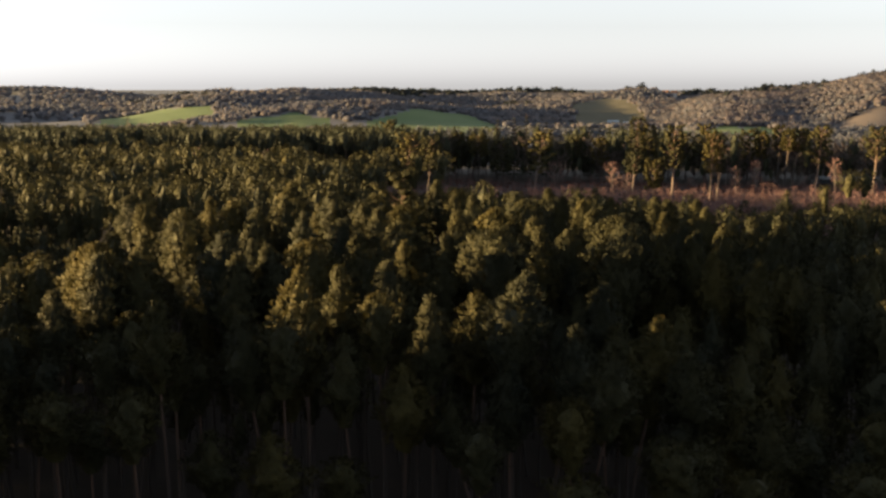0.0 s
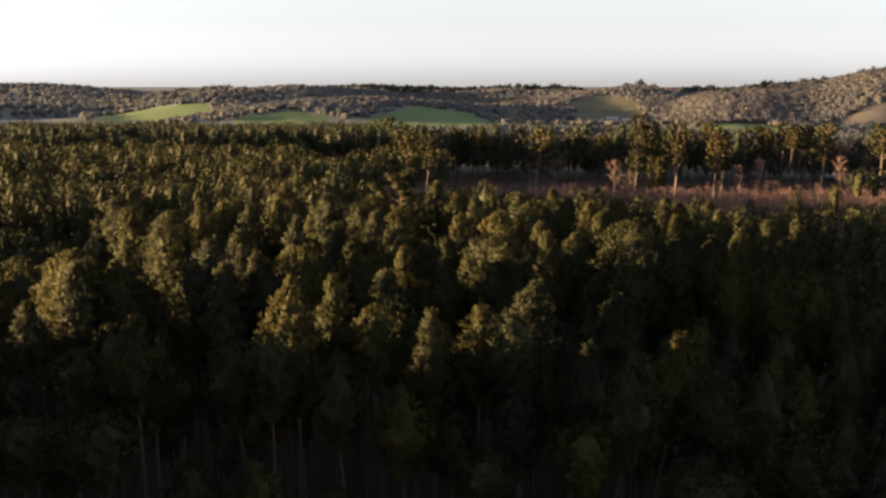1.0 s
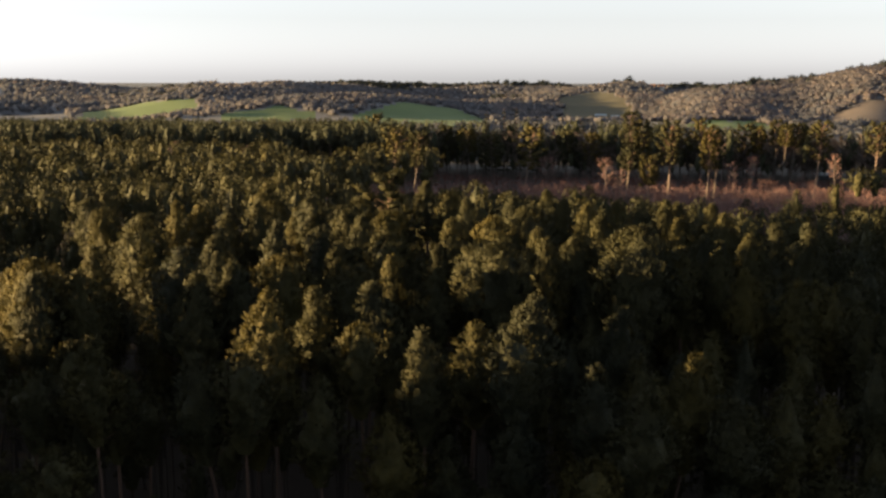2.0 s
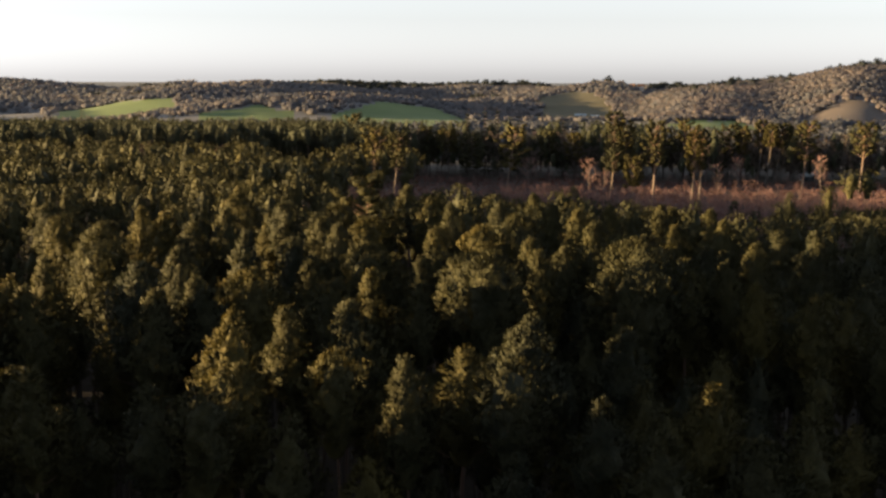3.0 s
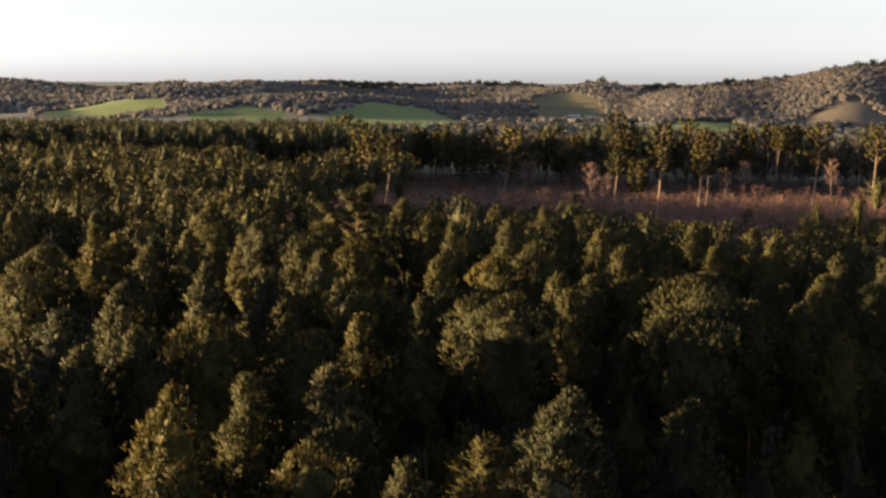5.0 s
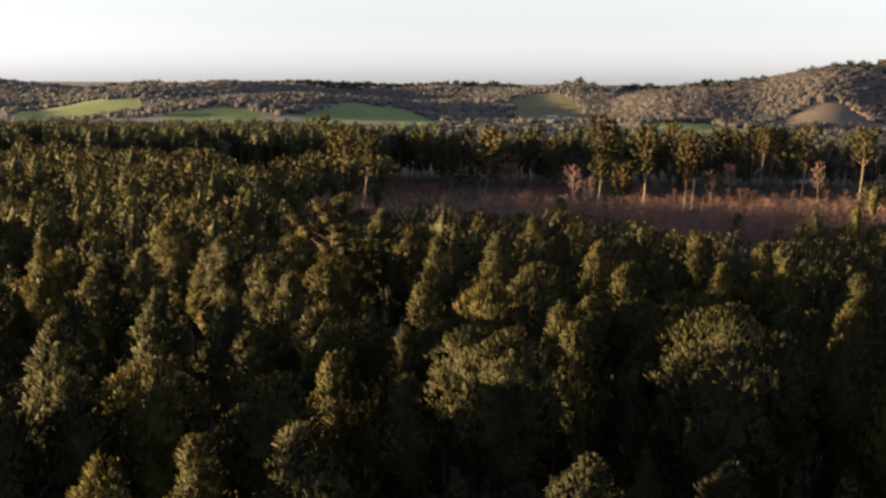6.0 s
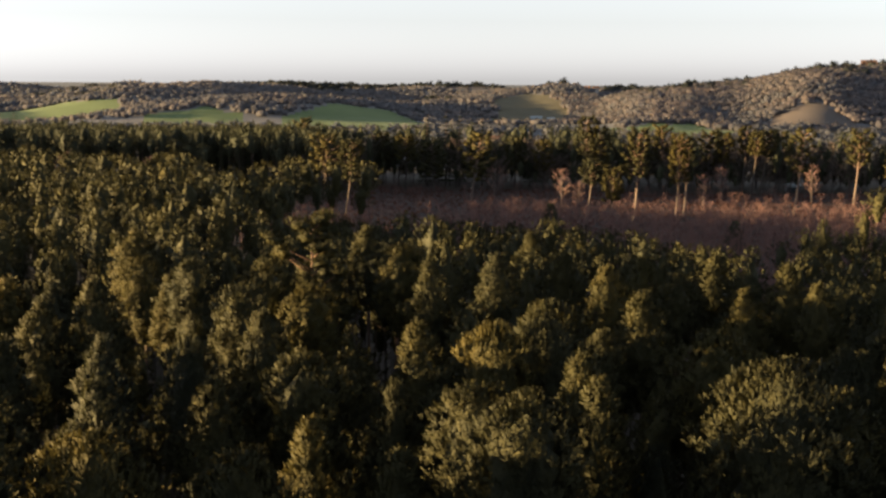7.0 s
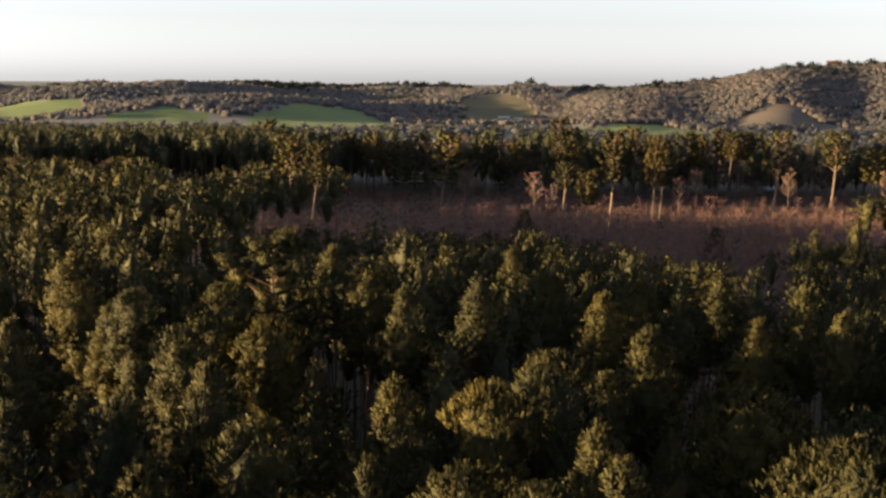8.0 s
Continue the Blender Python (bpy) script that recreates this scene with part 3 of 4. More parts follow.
# seed, radius, depth of the crown, form, tufts, size of its boughs, label
KINDS = [
    (1, 1.2, 3.9, "spire", 965, 0.5, "slender plantation pine with a pointed leading shoot"),
    (2, 1.4, 4.3, "spire", 1150, 0.55, "narrow plantation pine with an upright tufted crown"),
    (3, 1.65, 4.7, "cone", 1472, 0.6, "plantation pine with a lumpy conical crown"),
    (4, 1.9, 4.9, "cone", 1747, 0.65, "dense green plantation pine with a lumpy conical crown"),
    (5, 1.7, 4.6, "round", 1472, 0.6, "plantation pine with a rounded tufted crown"),
    (6, 2.1, 5.0, "round", 1977, 0.65, "broad plantation pine with a rounded tufted crown"),
    (7, 2.6, 6.0, "round", 2875, 0.7, "old spreading Scots pine with a heavy domed crown"),
    (8, 2.25, 5.5, "open", 46, 0.6, "open Scots pine with flat clumps and an orange trunk"),
    (9, 1.6, 7.0, "cone", 900, 0.6, "shaded plantation pine standing below its neighbours"),
    (10, 1.8, 6.5, "round", 1000, 0.65, "shaded plantation pine standing below its neighbours"),
    (11, 1.4, 7.0, "spire", 800, 0.55, "thin shaded plantation pine between taller ones"),
    (12, 1.5, 3.6, "round", 620, 0.55, "plantation pine with a short crown on a long bare trunk"),
    (13, 1.7, 4.3, "cone", 760, 0.6, "plantation pine with a short crown on a long bare trunk"),
]
MODEL_H = 16.0
rnd = random.Random(7)


def pine_model(seed, radius, depth, form, tufts, bough, label):
    if form == "open":
        crown, wood = open_pine(seed, MODEL_H, radius, depth, 30, tufts, 6, (0.3, 0.06), fat=1.0)
    else:
        crown, wood = soft_pine(seed, MODEL_H, radius, depth, form, tufts, *((4, (0.31, 0.065)) if "shaded" in label else (7, (0.28, 0.046))), bough=bough)
    top = new("pine_tree")
    part("trunk", wood, PALE_BARK if form == "open" else BARK, top, "bare orange brown trunk" if form == "open" else "bare brown trunk")
    part("crown", crown, NEEDLE, top)
    return tagged(top, label, "pine tree", "pines of the plantation")


MODELS = [pine_model(*k) for k in KINDS]


def fill(poly, avoid, step, y0, y1, seed):
    """Jittered places in a polygon between two depths, off the given trees."""
    r = np.random.default_rng(seed)
    gx, gy = np.meshgrid(np.arange(-300, 130, step), np.arange(y0, y1, step))
    x = (gx + (np.arange(gx.shape[0]) % 2)[:, None] * step / 2).ravel() + r.uniform(-0.4, 0.4, gx.size) * step
    y = gy.ravel() + r.uniform(-0.4, 0.4, gx.size) * step
    bearing = np.degrees(np.arctan2(x - 4, y - 4))
    ok = inside(poly, x, y) & ~inside(CLEARING, x, y) & (bearing > -40) & (bearing < 17)
    x, y = x[ok], y[ok]
    if len(avoid):
        av = np.array(avoid)[:, :2]
        near = ((x[:, None] - av[:, 0]) ** 2 + (y[:, None] - av[:, 1]) ** 2).min(1)
        x, y = x[near > 2.1**2], y[near > 2.1**2]
    return list(zip(x, y))


STANDOUT = []
for t in FRONT + MIDDLE + BACK + MORE:
    if all((t[0] - o[0]) ** 2 + (t[1] - o[1]) ** 2 > 1.3**2 for o in STANDOUT):
        STANDOUT.append(t)
TOPS = np.array(STANDOUT)


def canopy(x, y):
    """Height of the tall pines round a place."""
    w = 1 / ((TOPS[:, 0] - x) ** 2 + (TOPS[:, 1] - y) ** 2 + 4) ** 2
    return float((w * TOPS[:, 2]).sum() / w.sum())


near_trees = [(x, y, h, True) for x, y, h in STANDOUT]
for x, y in fill(STAND, STANDOUT, 3.3, 47, 112, 11):
    sunward = any(o[2] >= 1.9 and -6 < x - o[0] < -0.5 and abs(y - o[1] - 0.17 * (x - o[0])) < 2.2 for o in BROAD)  # lower beside the broad crowns
    near_trees.append((x, y, canopy(x, y) - rnd.uniform(1.8, 4.0) - 1.8 * sunward - 1.8 * float(smooth(-12, -18, x) * smooth(72, 84, y)), False))


def seen_side(t):
    az = math.degrees(math.atan2(t[0] - 2, t[1] - 8))
    return -35 < az < 17


near_trees.sort(key=lambda t: (not (t[3] and t[1] < 125), not seen_side(t), t[1]))
single, rest = near_trees[:300], near_trees[300:]
first = {}
for x, y, h, tall in single:
    own = [o for o in BROAD if (o[0] - x) ** 2 + (o[1] - y) ** 2 < 0.8]
    if own:
        radius, form = own[0][2:]
    elif tall:
        radius, form = rnd.uniform(1.25, 1.9), rnd.choice(("cone", "cone", "round", "spire"))
    else:
        radius, form = rnd.uniform(1.2, 1.7), ""
    if y < 63 - 0.3 * abs(x + 14) and not form.startswith("spire"):  # the forest's edge: bare stems below short crowns
        form = "short"
    fits = [11, 12] if form == "short" else [k for k, m in enumerate(KINDS) if m[3] == form and k < 8] if form else [8, 9, 10]
    k = min(fits, key=lambda q: abs(KINDS[q][1] - radius)) if form else rnd.choice(fits)
    s, wide = h / MODEL_H, radius / KINDS[k][1]
    m = Matrix.Translation((x, y, height_at(x, y) - 0.05)) @ Matrix.Rotation(rnd.uniform(0, 6.28), 4, "Z") @ Matrix.Diagonal((wide, wide, s, 1))
    if k in first:
        copy_thing(MODELS[k], m)
    else:
        first[k] = m
for k, model in enumerate(MODELS):
    model.matrix_basis = first.get(k, Matrix.Translation((-40 + 3 * k, 75, 0)))

# ---------------------------------------------------------------- the rest of the forest, as stuff
FORMS = ("round", "cone", "round")
EDGE_KINDS = [soft_pine(15 + i, MODEL_H, 1.6 + 0.15 * i, 4.6, f, 270, 3, (0.38, 0.13), (11, 8), sides=3, limbs=False) for i, f in enumerate(FORMS)]
FAR_KINDS = [soft_pine(20 + i, MODEL_H, 2.0 + 0.25 * i, 4.2, "flat", 120, 3, (0.5, 0.2), (9, 6), sides=3, limbs=False, bough=0.75) for i in range(3)]
SCREEN_KINDS = [soft_pine(40 + i, MODEL_H, 3.6 - 0.3 * i, (9.0, 8.0, 10.0)[i], f, 95, 3, (0.8, 0.32), (9, 7), sides=3, limbs=False, bough=1.5) for i, f in enumerate(("round", "flat", "cone"))]
DIM_KINDS = [soft_pine(30 + i, MODEL_H, 3.0 + 0.3 * i, 7.0, f, 30, 3, (0.7, 0.3), (9, 6), sides=3, limbs=False, bough=1.0) for i, f in enumerate(FORMS)]
crowns, trunks, far_y = [], [], []


def add_far(kinds, x, y, h, wide=1.0):
    c, w = kinds[rnd.randrange(3)]  # one of three models
    turn, s = rnd.uniform(0, 6.28), h / MODEL_H
    z = float(height_at(x, y))
    far_y.append(y)
    crowns.append(placed(c, x, y, z, s * wide, s, turn))
    trunks.append(placed(w, x, y, z, s, s, turn))


for x, y, h, _ in rest:
    add_far(EDGE_KINDS, x, y, h)
for x, y in fill(STAND, STANDOUT, 3.6, 62, 135, 21):  # suppressed growth under the canopy
    add_far(FAR_KINDS, x, y, canopy(x, y) - rnd.uniform(5.0, 7.5))
for x, y in fill(STAND, STANDOUT, 3.8, 112, 190, 12):
    h = 14.2 + rnd.choice((-1.3, -0.9, -0.5, 0.0, 0.6, 1.4)) + rnd.uniform(-0.3, 0.3)
    if x > -30 - 0.2 * (y - 125):  # lower growth towards the clearing
        h = min(h, 14.2 - 0.1 * (y - 130) + rnd.uniform(-0.9, 0) + rnd.choice((0, 0, 0, 0, 0, 1.0)) - 1.5 * rnd.random() ** 3)
    add_far(EDGE_KINDS if y < 145 else FAR_KINDS, x, y, min(h, 10.2) if x > 8 and y > 125 else h)
for x, y in fill(STAND, STANDOUT, 4.8, 190, 310, 13):
    add_far(FAR_KINDS, x, y, 13.0 + rnd.choice((-1.5, -0.8, 0.0, 0.7, 1.8)), 1.15)
bare_spots = []
for x, y in fill(STAND, [], 4.4, 306, 352, 14):
    if x > -75 and rnd.random() < (0.6 if x > 0 else 0.35):
        bare_spots.append((x, y))
    else:
        add_far(SCREEN_KINDS, x, y, rnd.choice((7.5, 9.0, 10.5, 11.5, 12.5, 14.0)) if x > -75 else rnd.uniform(12.6, 14.4), 1.1)
for x, y in fill(STAND, [], 4.6, 316, 352, 15):  # young growth under the belt
    add_far(SCREEN_KINDS, x, y, rnd.uniform(4.0, 7.5), 1.6)
belt_from = [i for i, y in enumerate(far_y) if y > 262]
belt = new("conifer_belt")
# pine models in the darker spruce colour, which stands in for the belt's shade
part("crown", joined([crowns[i] for i in belt_from]), SPRUCE_AND_BELT, belt)
part("trunk", joined([trunks[i] for i in belt_from]), BARK, belt)
tagged(belt, "belt of mixed conifers behind the clearing, darkened in colour for shade", "forest", kind="stuff")
LEAFLESS = [bare_tree(500 + i, 9.0, 2.7, 14, 18, 0.12, 0.06, 0.13) for i in range(4)]
bare_twigs, bare_stems = [], []
for x, y in bare_spots:
    t, w = LEAFLESS[rnd.randrange(4)]
    k, turn, z = rnd.uniform(0.7, 1.35), rnd.uniform(0, 6.28), float(height_at(x, y))
    bare_twigs.append(placed(t, x, y, z, k, k, turn))
    bare_stems.append(placed(w, x, y, z, k, k, turn))
leafless = new("leafless_trees")
part("twigs", joined(bare_twigs), BROWN_TWIG, leafless)
part("stem", joined(bare_stems), BARK, leafless)
tagged(leafless, "brown leafless trees between the conifers behind the clearing", "trees", kind="stuff")
crowns, trunks = [c for c, y in zip(crowns, far_y) if y <= 262], [c for c, y in zip(trunks, far_y) if y <= 262]
forest = new("pine_forest")
part("crown", joined(crowns), NEEDLE_FAR, forest)
part("trunk", joined(trunks), BARK, forest)
tagged(forest, "dense dark green pine forest reaching to the valley edge", "forest", kind="stuff")

# unseen taller pines added behind and left of the flight, to shade the front rows
crowns, trunks = [], []
back = np.random.default_rng(5)
for gx in np.arange(-170, 60, 7.6):
    for gy in np.arange(-95, 46, 7.6):
        x, y = gx + back.uniform(-2, 2), gy + back.uniform(-2, 2)
        if x < -2 - 0.84 * (y - 4) - 3 or y < -30:
            add_far(DIM_KINDS, x, y, back.uniform(22, 25) - 7.5 * float(smooth(48, 72, -x)), 1.9)
    for gy in np.arange(47, 175, 6.5):
        x, y = gx + back.uniform(-2, 2), gy + back.uniform(-2, 2)
        if x < 3 - 0.84 * (y - 4):
            add_far(DIM_KINDS, x, y, back.uniform(13.4, 15.8) + 4.0 * float(1 - smooth(47, 55, y)), 1.8)
behind = new("tall_pine_stand")
part("crown", joined(crowns), NEEDLE_FAR, behind)
part("trunk", joined(trunks), BARK, behind)
tagged(behind, "unseen pine stand added beside the flight to shade the front trees", "forest", kind="stuff")

# ---------------------------------------------------------------- pines of the clearing
# x, y, height, lean, radius, crown base share, form
OLD_PINES = [
    (-8.1, 257.5, 11.7, 0.9, 1.9, 0.62, "flat"), (0.3, 257.5, 17.4, 0.8, 2.2, 0.5, "cone"), (-3.8, 265.1, 10.0, 0.3, 1.9, 0.35, "cone"),
    (8.4, 270.0, 15.8, 0.5, 1.7, 0.42, "cone"), (10.0, 272.5, 14.7, 0.4, 1.6, 0.45, "round"), (25.5, 318.8, 15.7, 1.0, 1.9, 0.6, "round"),
    (27.1, 314.1, 14.8, 1.4, 1.6, 0.65, "flat"), (29.3, 317.0, 14.9, 2.0, 2.5, 0.62, "flat"),
]
OLD_PINES += [
    (30.9, 276.1, 17.1, 1.6, 2.2, 0.52, "flat"), (46.4, 299.1, 15.9, 0.9, 2.5, 0.55, "flat"), (-60.1, 270.0, 15.1, 1.2, 2.8, 0.5, "round"),
    (-53.2, 260.1, 14.6, 1.8, 1.9, 0.5, "cone"), (-33.6, 294.5, 14.7, 2.4, 3.4, 0.3, "round"), (-44.1, 311.0, 11.9, -0.8, 2.8, 0.3, "cone"),
    (-51.7, 316.3, 12.9, 0.3, 2.2, 0.55, "round"), (54.6, 300.7, 12.5, 1.3, 2.4, 0.45, "flat"), (-61.1, 254.3, 9.6, 0.4, 2.3, 0.4, "flat"),
    (-9.8, 311.5, 17.6, 0.6, 2.2, 0.45, "cone"), (-6.7, 312.2, 15.5, 0.3, 2.0, 0.4, "cone"), (-26.7, 323.0, 12.4, 0.3, 2.4, 0.35, "round"),
]
OLD_PINES += [
    (-19.8, 321.0, 11.8, 0.2, 2.2, 0.4, "round"), (18.4, 325.0, 14.5, 0.4, 2.4, 0.45, "flat"), (7.6, 326.0, 15.6, 0.2, 2.5, 0.45, "flat"),
    (21.6, 324.0, 14.1, 0.5, 2.0, 0.5, "round"), (34.1, 328.0, 14.3, 0.8, 2.3, 0.5, "flat"), (2.5, 326.0, 13.2, 0.2, 2.2, 0.4, "round"),
    (-78.1, 325.0, 16.1, 0.3, 3.0, 0.4, "round"), (-58.6, 324.0, 13.0, 0.3, 2.0, 0.4, "cone"), (62.0, 322.0, 15.2, 0.9, 2.5, 0.5, "flat"),
]
for i, (x, y, h, lean, radius, share, form) in enumerate(OLD_PINES):
    crown, wood = open_pine(100 + i, h, radius * 1.25, h * (1.03 - share), 60 if form == "cone" else 46, 24, 4, (0.42, 0.1), trunk=0.011 * h + 0.07, lean=lean, fat=0.9)
    tree = new("scots_pine")
    tree.location = (x, y, float(height_at(x, y)) - 0.05)
    part("trunk", wood, PALE_BARK if y < 300 else BARK, tree, "pinkish bare trunk")
    part("crown", crown, NEEDLE, tree)
    tagged(tree, "tall Scots pine with a leaning bare trunk beside the brown clearing" if lean > 0.7 else "upright Scots pine at the far side of the brown clearing", "pine tree", "pines round the clearing")

SPRUCES = [(-47.9, 325, 17.3, 1.9), (-43.5, 326, 18.0, 1.6), (-40.3, 327, 18.1, 1.7), (-34.9, 328, 16.6, 1.3), (-23.4, 329, 14.9, 1.5), (-20.4, 331, 14.2, 1.3),
           (-68.7, 328, 14.8, 1.2), (-96.9, 330, 15.0, 1.2), (-86.5, 333, 15.1, 1.2), (-13.2, 229, 6.6, 2.7), (13.9, 216, 5.8, 2.2), (-246, 500, 19.0, 4.4)]
for i, (x, y, h, radius) in enumerate(SPRUCES):
    crown, wood = spruce(200 + i, h, radius, 16, 4, 3)
    tree = new("spruce_tree")
    tree.location = (x, y, float(height_at(x, y)) - 0.05)
    part("trunk", wood, BARK, tree)
    part("crown", crown, SPRUCE_AND_BELT, tree)
    young = h < 8
    tagged(tree, "small bushy dark spruce in the brown clearing" if young else "dark pointed spruce rising above the forest edge", "spruce tree", "spruces")

# ---------------------------------------------------------------- birches and scrub
BIRCHES = [(-13.8, 285.1, 8.3, 2.0), (-28.7, 295.5, 7.3, 2.4), (-94.4, 230, 14.4, 2.4), (-77.3, 225, 14.4, 2.0), (14.5, 284, 7.5, 1.6), (-10.5, 282, 6.0, 1.5),
           (38.0, 300.0, 8.5, 2.0), (56.0, 292.0, 9.0, 2.2), (13.0, 320, 11.0, 1.8), (20.0, 305, 8.0, 1.8)]
for i, (x, y, h, radius) in enumerate(BIRCHES):
    twigs, wood = bare_tree(300 + i, h, radius, 17, 18, fine=0.055)
    tree = new("birch_tree")
    tree.location = (x, y, float(height_at(x, y)) - 0.05)
    part("trunk", wood, BIRCH_BARK, tree, "pale slender trunk and limbs")
    part("twigs", twigs, TWIG, tree, "fine reddish leafless twigs")
    tagged(tree, "leafless birch with fine reddish twigs among the pines", "birch tree", "birches")

scrub = np.random.default_rng(41)
SAPLINGS = [bare_tree(400 + i, 3.4, 1.15, 9, 11, 0.12, 0.02, 0.042, False) for i in range(4)]
twig_bits, stem_bits = [], []
for gx in np.arange(-70, 100, 2.6):
    for gy in np.arange(133, 318, 3.0):
        x, y = gx + scrub.uniform(-1.2, 1.2), gy + scrub.uniform(-1.4, 1.4)
        dense = 0.5 + 0.5 * math.sin(x / 11 + 1) * math.cos(y / 17)
        if not inside(CLEARING, x, y) or scrub.uniform() > 0.25 + (0.35 + 0.6 * dense) * (y < 290) * (x > -30):
            continue
        t, w = SAPLINGS[scrub.integers(4)]
        s, turn, z = scrub.uniform(0.6, 1.3) + 0.25 * (y < 245), scrub.uniform(0, 6.28), float(height_at(x, y))
        if x > 2 and 205 < y < 275:  # taller towards the old pines
            s *= 1.1 if y < 245 else 0.8
        elif y > 265:
            s *= 0.6
        twig_bits.append(placed(t, x, y, z, s, s, turn))
        stem_bits.append(placed(w, x, y, z, s, s, turn))
thicket = new("birch_scrub")
part("twigs", joined(twig_bits), TWIG, thicket)
part("stem", joined(stem_bits), TWIG, thicket)
tagged(thicket, "reddish brown thicket of leafless birch saplings in the clearing", "scrub", kind="stuff")

n = 15000
x, y = scrub.uniform(-72, 105, n), scrub.uniform(180, 330, n)
ok = inside(CLEARING, x, y)
x, y = x[ok], y[ok]
at = np.stack([x, y, height_at(x, y)], -1)
fronds = blades(scrub, at, np.tile((0, 0, 0.5), (len(at), 1)), 5, 0.6, 0.2, 0.8)
bracken = tagged(new("dead_bracken", mesh_np("dead_bracken", *fronds, BRACKEN)), "rusty dead bracken and heather covering the clearing", "bracken", kind="stuff")

# ---------------------------------------------------------------- distant woods


def dome(rng, tris, size):
    """A leafless crown as it shows from afar: a soft rounded mass with a brush of fine upswept twigs."""
    u = unit(ICO_V @ np.linalg.qr(rng.normal(size=(3, 3)))[0])
    v = u * (0.4, 0.4, 0.42) * rng.uniform(0.75, 1.1, (12, 1)) + (0, 0, 0.42)
    n = unit(rng.normal(size=(tris, 3)) + (0, 0, 0.5))
    at = n * (0.36, 0.36, 0.38) * rng.uniform(0.75, 1.05, (tris, 1)) + (0, 0, 0.42)
    return joined([(v, outward(u, ICO_F), unit(0.4 * u + (0, 0, 0.9))), sprays(rng, at, n + (0, 0, 0.5), unit(0.4 * n + (0, 0, 0.9)), 1, 0.3, size * 0.8)])


woods = np.random.default_rng(77)
HILL_HOUSES = [(-2.6, 1960), (-1.3, 1800), (-0.9, 1790)]  # bearing, range


def wood_patch(name, label, material, az0, az1, r0, r1, spacing, tris, size, heights, keep):
    """Far trees over a stretch of bearings and ranges, in one mesh."""
    models = [dome(woods, tris, size) for _ in range(10)]
    area = math.radians(az1 - az0) * (r1 * r1 - r0 * r0) / 2
    count = int(area / spacing**2)
    az = np.radians(woods.uniform(az0, az1, count))
    r = np.sqrt(woods.uniform(r0 * r0, r1 * r1, count))
    x, y = MID[0] + r * np.sin(az), MID[1] + r * np.cos(az)
    ok = (field_at(x, y) == 0) & keep(np.degrees(az), r, x, y)
    for h_az, h_r in HILL_HOUSES:  # gardens open towards the valley
        ok &= ~((np.abs(np.degrees(az) - h_az) < 0.4) & (r > h_r - 170) & (r < h_r + 15))
    x, y = x[ok], y[ok]
    z = height_at(x, y)
    h = woods.uniform(*heights, len(x)) * (0.9 + 0.15 * np.sin(x / 60) * np.sin(y / 47))
    wide = h * woods.uniform(1.1, 1.7, len(x))
    bits = [placed(models[woods.integers(10)], a, b, c - 0.3, d, e, woods.uniform(0, 6.28)) for a, b, c, d, e in zip(x, y, z, wide, h)]
    v, f, n = joined(bits)
    me = mesh_np(name, v, f, material)
    me.normals_split_custom_set_from_vertices(n.tolist())
    return tagged(new(name, me), label, "woodland", kind="stuff")


anywhere = lambda az, r, x, y: np.ones(len(az), bool)  # noqa: E731
patchy = lambda az, r, x, y: np.sin(x / 70 + 2) * np.sin(y / 90) + 0.4 * np.sin(x / 23) > 0.35  # noqa: E731
wood_patch("valley_woodland", "brown leafless trees in the valley below the forest", HAZY_BARE, -36, 18, 365, 900, 9.0, 20, 0.14, (4.5, 8), lambda az, r, x, y: np.sin(x / 40) * np.sin(y / 55) > -0.75)
wood_patch("ridge_woodland", "brown leafless woodland covering the long ridge", HAZY_BARE, -29, 2, 1000, 2080, 8.2, 5, 0.24, (5, 8), anywhere)
wood_patch("ridge_evergreens", "dark evergreen trees along the top of the ridge", HAZY_EVERGREEN, -27, 1, 1500, 2120, 15, 40, 0.24, (8, 14), lambda az, r, x, y: (r > 1780) & (np.abs(az + 15.4) < 2.2) | (r > 1930) & (az > -13) & (az < -5) & (woods.uniform(size=len(az)) < 0.35) | patchy(az, r, x, y) & (woods.uniform(size=len(az)) < 0.2))
wood_patch("hill_woodland", "brown leafless woodland on the steep wooded hill", HAZY_RUSSET, -3, 18, 880, 1500, 5.7, 8, 0.16, (4.5, 7), lambda az, r, x, y: (az > 0) | (r > 1000))
wood_patch("hill_evergreens", "dark pines along the crest of the wooded hill", HAZY_EVERGREEN, 1, 18, 1250, 1480, 30, 40, 0.16, (7, 11), anywhere)
wood_patch("town_woodland", "leafless trees among the houses of the far hillside, haze in their colour", HAZY_BARE, -37, -22, 1500, 3050, 22, 10, 0.25, (8, 13), anywhere)

# ---------------------------------------------------------------- houses


def block(x0, x1, y0, y1, z0, z1):
    v = np.array([(x, y, z) for z in (z0, z1) for x, y in ((x0, y0), (x1, y0), (x1, y1), (x0, y1))], float)
    q = [(3, 2, 1, 0), (4, 5, 6, 7), (0, 1, 5, 4), (1, 2, 6, 5), (2, 3, 7, 6), (3, 0, 4, 7)]
    return v, np.array(q)


def gable(x0, x1, y0, y1, z0, z1, over=0.4):
    """A pitched roof with its ridge along x."""
    x0, x1, y0, y1, m = x0 - over, x1 + over, y0 - over, y1 + over, (y0 + y1) / 2
    v = np.array([(x0, y0, z0), (x1, y0, z0), (x1, y1, z0), (x0, y1, z0), (x0, m, z1), (x1, m, z1)], float)
    f = [(0, 1, 5), (0, 5, 4), (2, 3, 4), (2, 4, 5), (1, 2, 5), (3, 0, 4), (3, 2, 1), (3, 1, 0)]
    return v, np.array(f)


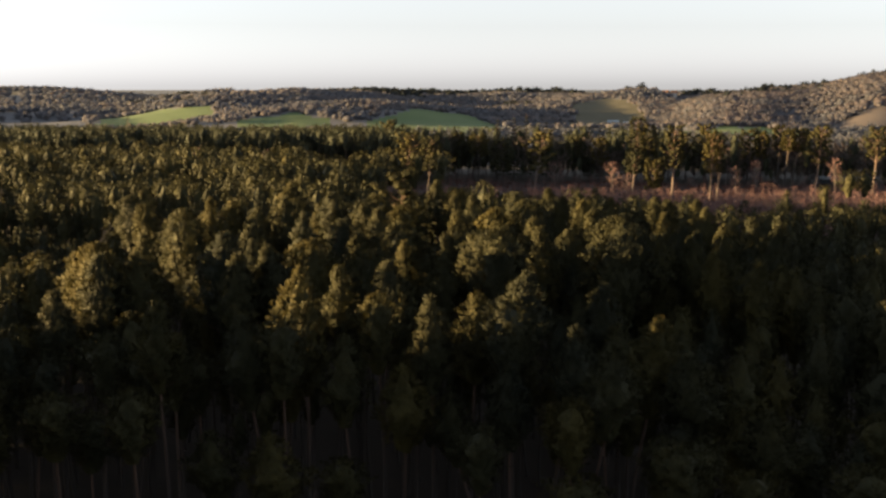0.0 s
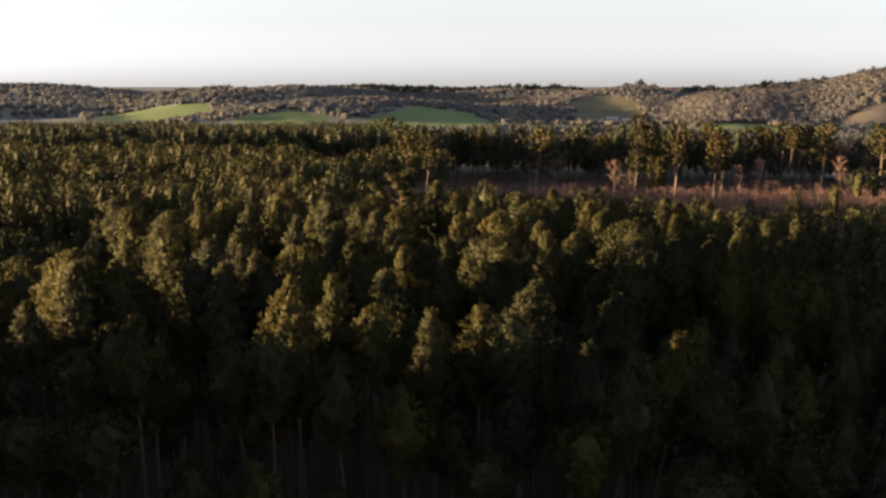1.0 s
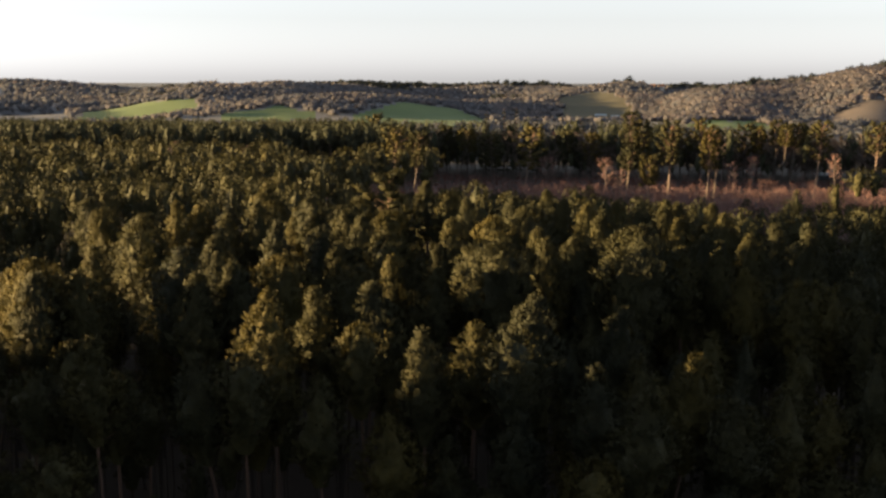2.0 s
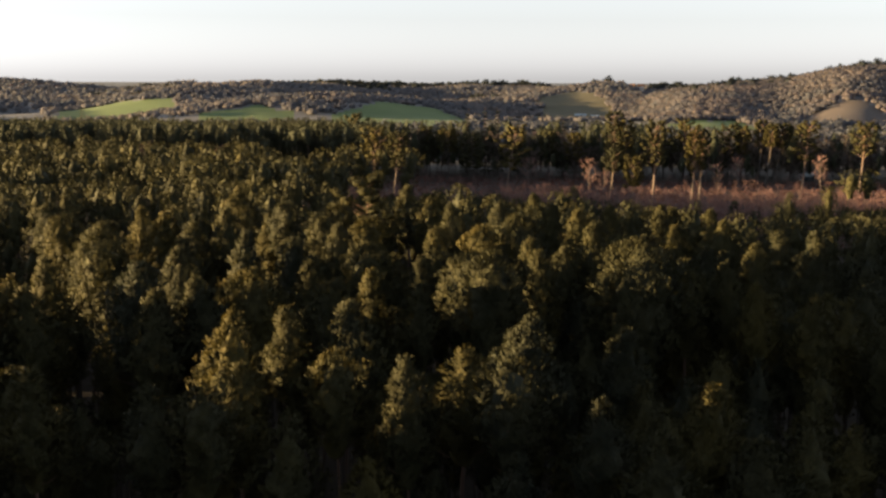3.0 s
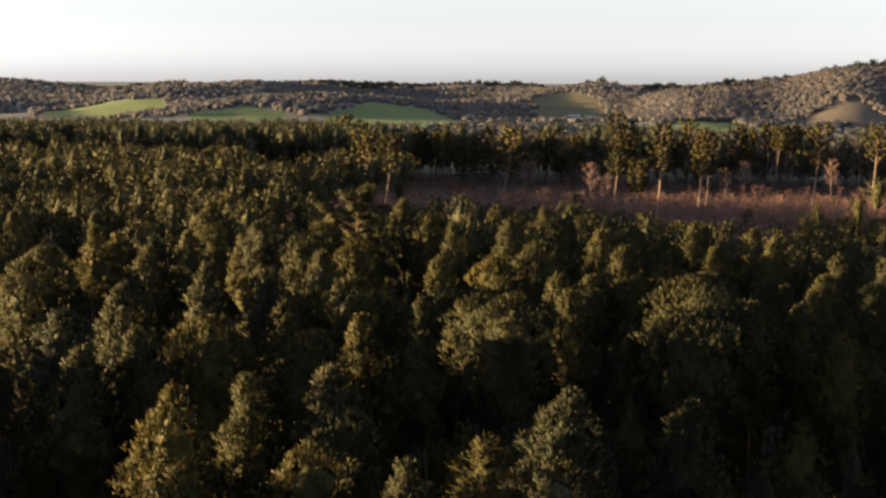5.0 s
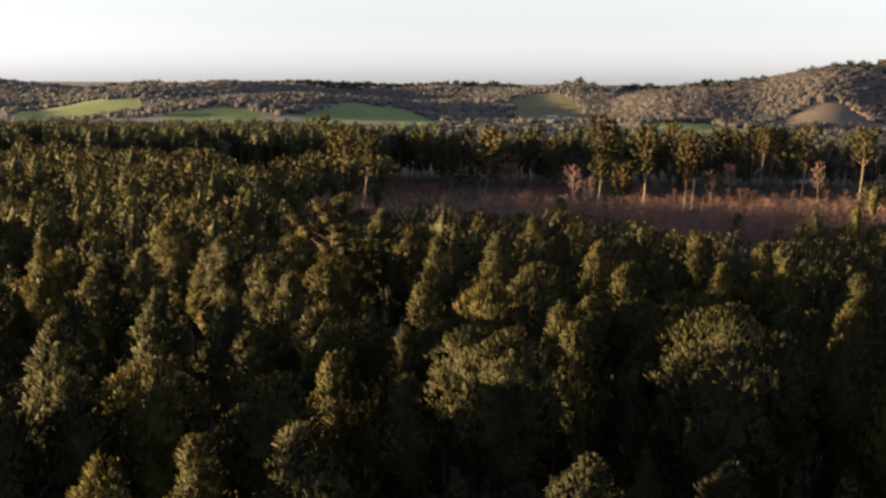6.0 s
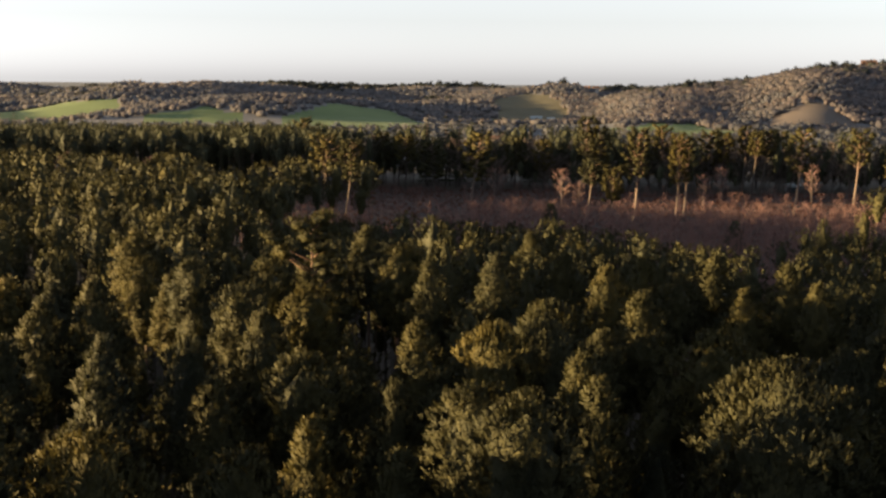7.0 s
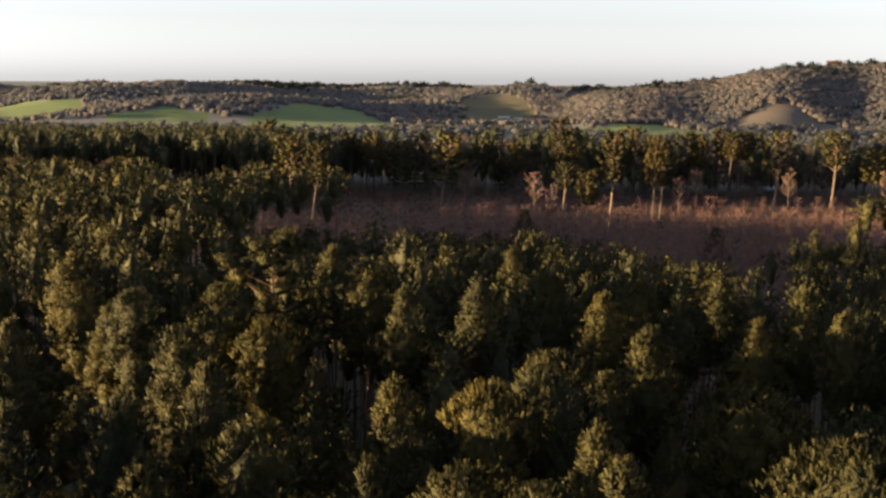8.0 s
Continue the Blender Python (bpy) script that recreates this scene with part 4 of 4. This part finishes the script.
def house(x, y, turn, length, depth, eaves, ridge, wall, label, chimney=True, name="house"):
    top = new(name)
    top.location, top.rotation_euler = (x, y, float(height_at(x, y)) - 0.2), (0, 0, radians(turn))
    walls = part("wall", block(-length / 2, length / 2, -depth / 2, depth / 2, 0, eaves), wall, top, rounded=False)
    roof = part("roof", gable(-length / 2, length / 2, -depth / 2, depth / 2, eaves + 0.004, ridge), TILE, top, "pitched clay tile roof", rounded=False)
    if chimney:
        part("chimney", block(length * 0.28, length * 0.28 + 0.9, -0.4, 0.5, eaves + 0.6, ridge + 1.0), BRICKWORK, roof, rounded=False)
    count = max(2, int(length / 3))
    for storey in range(max(1, int(eaves / 2.6))):
        for k in range(count):
            cx = -length / 2 + length * (k + 0.5) / count
            z = 0.9 + 2.6 * storey
            part("window", block(cx - 0.55, cx + 0.55, -depth / 2 - 0.06, -depth / 2 + 0.02, z, z + 1.2), GLASS, walls, rounded=False)
    return tagged(top, label, "house", "houses of the valley")


house(-88.5, 560, 15, 8, 6, 4.6, 7.2, WALL, "white cottage with a red tiled roof among valley trees")
house(-3.2, 450, -10, 8, 6, 3.6, 6.0, BRICKWORK, "small brick cottage with a red roof behind the pines")
house(-62.5, 660, 0, 7, 5, 4.0, 6.0, WALL, "white cottage with a red roof at the field edge")


def at_bearing(az, r):
    return MID[0] + r * math.sin(radians(az)), MID[1] + r * math.cos(radians(az))


for az, r, turn, length, label in [
    (-2.6, 1960, 20, 16, "large white house catching the sun on the ridge"), (-1.3, 1800, -15, 8, "small white house in the woods of the ridge"),
    (-0.9, 1790, 5, 8, "small white house in the woods of the ridge"),
]:
    house(*at_bearing(az, r), turn, length, 8, 6.5, 10, WALL, label)
hx, hy = at_bearing(11.2, 1385)
house(hx, hy, -8, 16, 9, 6.0, 10.0, BRICKWORK, "large brick house with a tiled roof on the hilltop")
for k in range(26):
    az, r = -33.5 + 8.0 * rnd.random(), 2250 + 480 * rnd.random()
    house(*at_bearing(az, r), rnd.uniform(-30, 30), rnd.uniform(6, 9), 6, 4, 6.5, WALL, "pale house of the town on the far hillside", chimney=False)


def barn(x, y, turn, length, depth, eaves, ridge, label):
    top = new("barn")
    top.location, top.rotation_euler = (x, y, float(height_at(x, y)) - 0.2), (0, 0, radians(turn))
    walls = part("wall", block(-length / 2, length / 2, -depth / 2, depth / 2, 0, eaves), SHEET, top, rounded=False)
    part("roof", gable(-length / 2, length / 2, -depth / 2, depth / 2, eaves + 0.004, ridge), SHEET, top, "pale sheet roof", rounded=False)
    part("door", block(-1.6, 1.6, -depth / 2 - 0.05, -depth / 2 + 0.02, 0, eaves * 0.75), GLASS, walls, rounded=False)
    return tagged(top, label, "barn", "farm barns")


barn(*at_bearing(-3.7, 1290), 8, 12, 7, 3.0, 4.6, "long pale metal barn beside the hill meadow")
barn(*at_bearing(-3.0, 1270), -12, 8, 6, 2.6, 4, "small pale metal barn beside the hill meadow")
barn(38.3, 330, 12, 2.6, 2.0, 1.7, 2.2, "small pale blue shed under the trees behind the clearing")
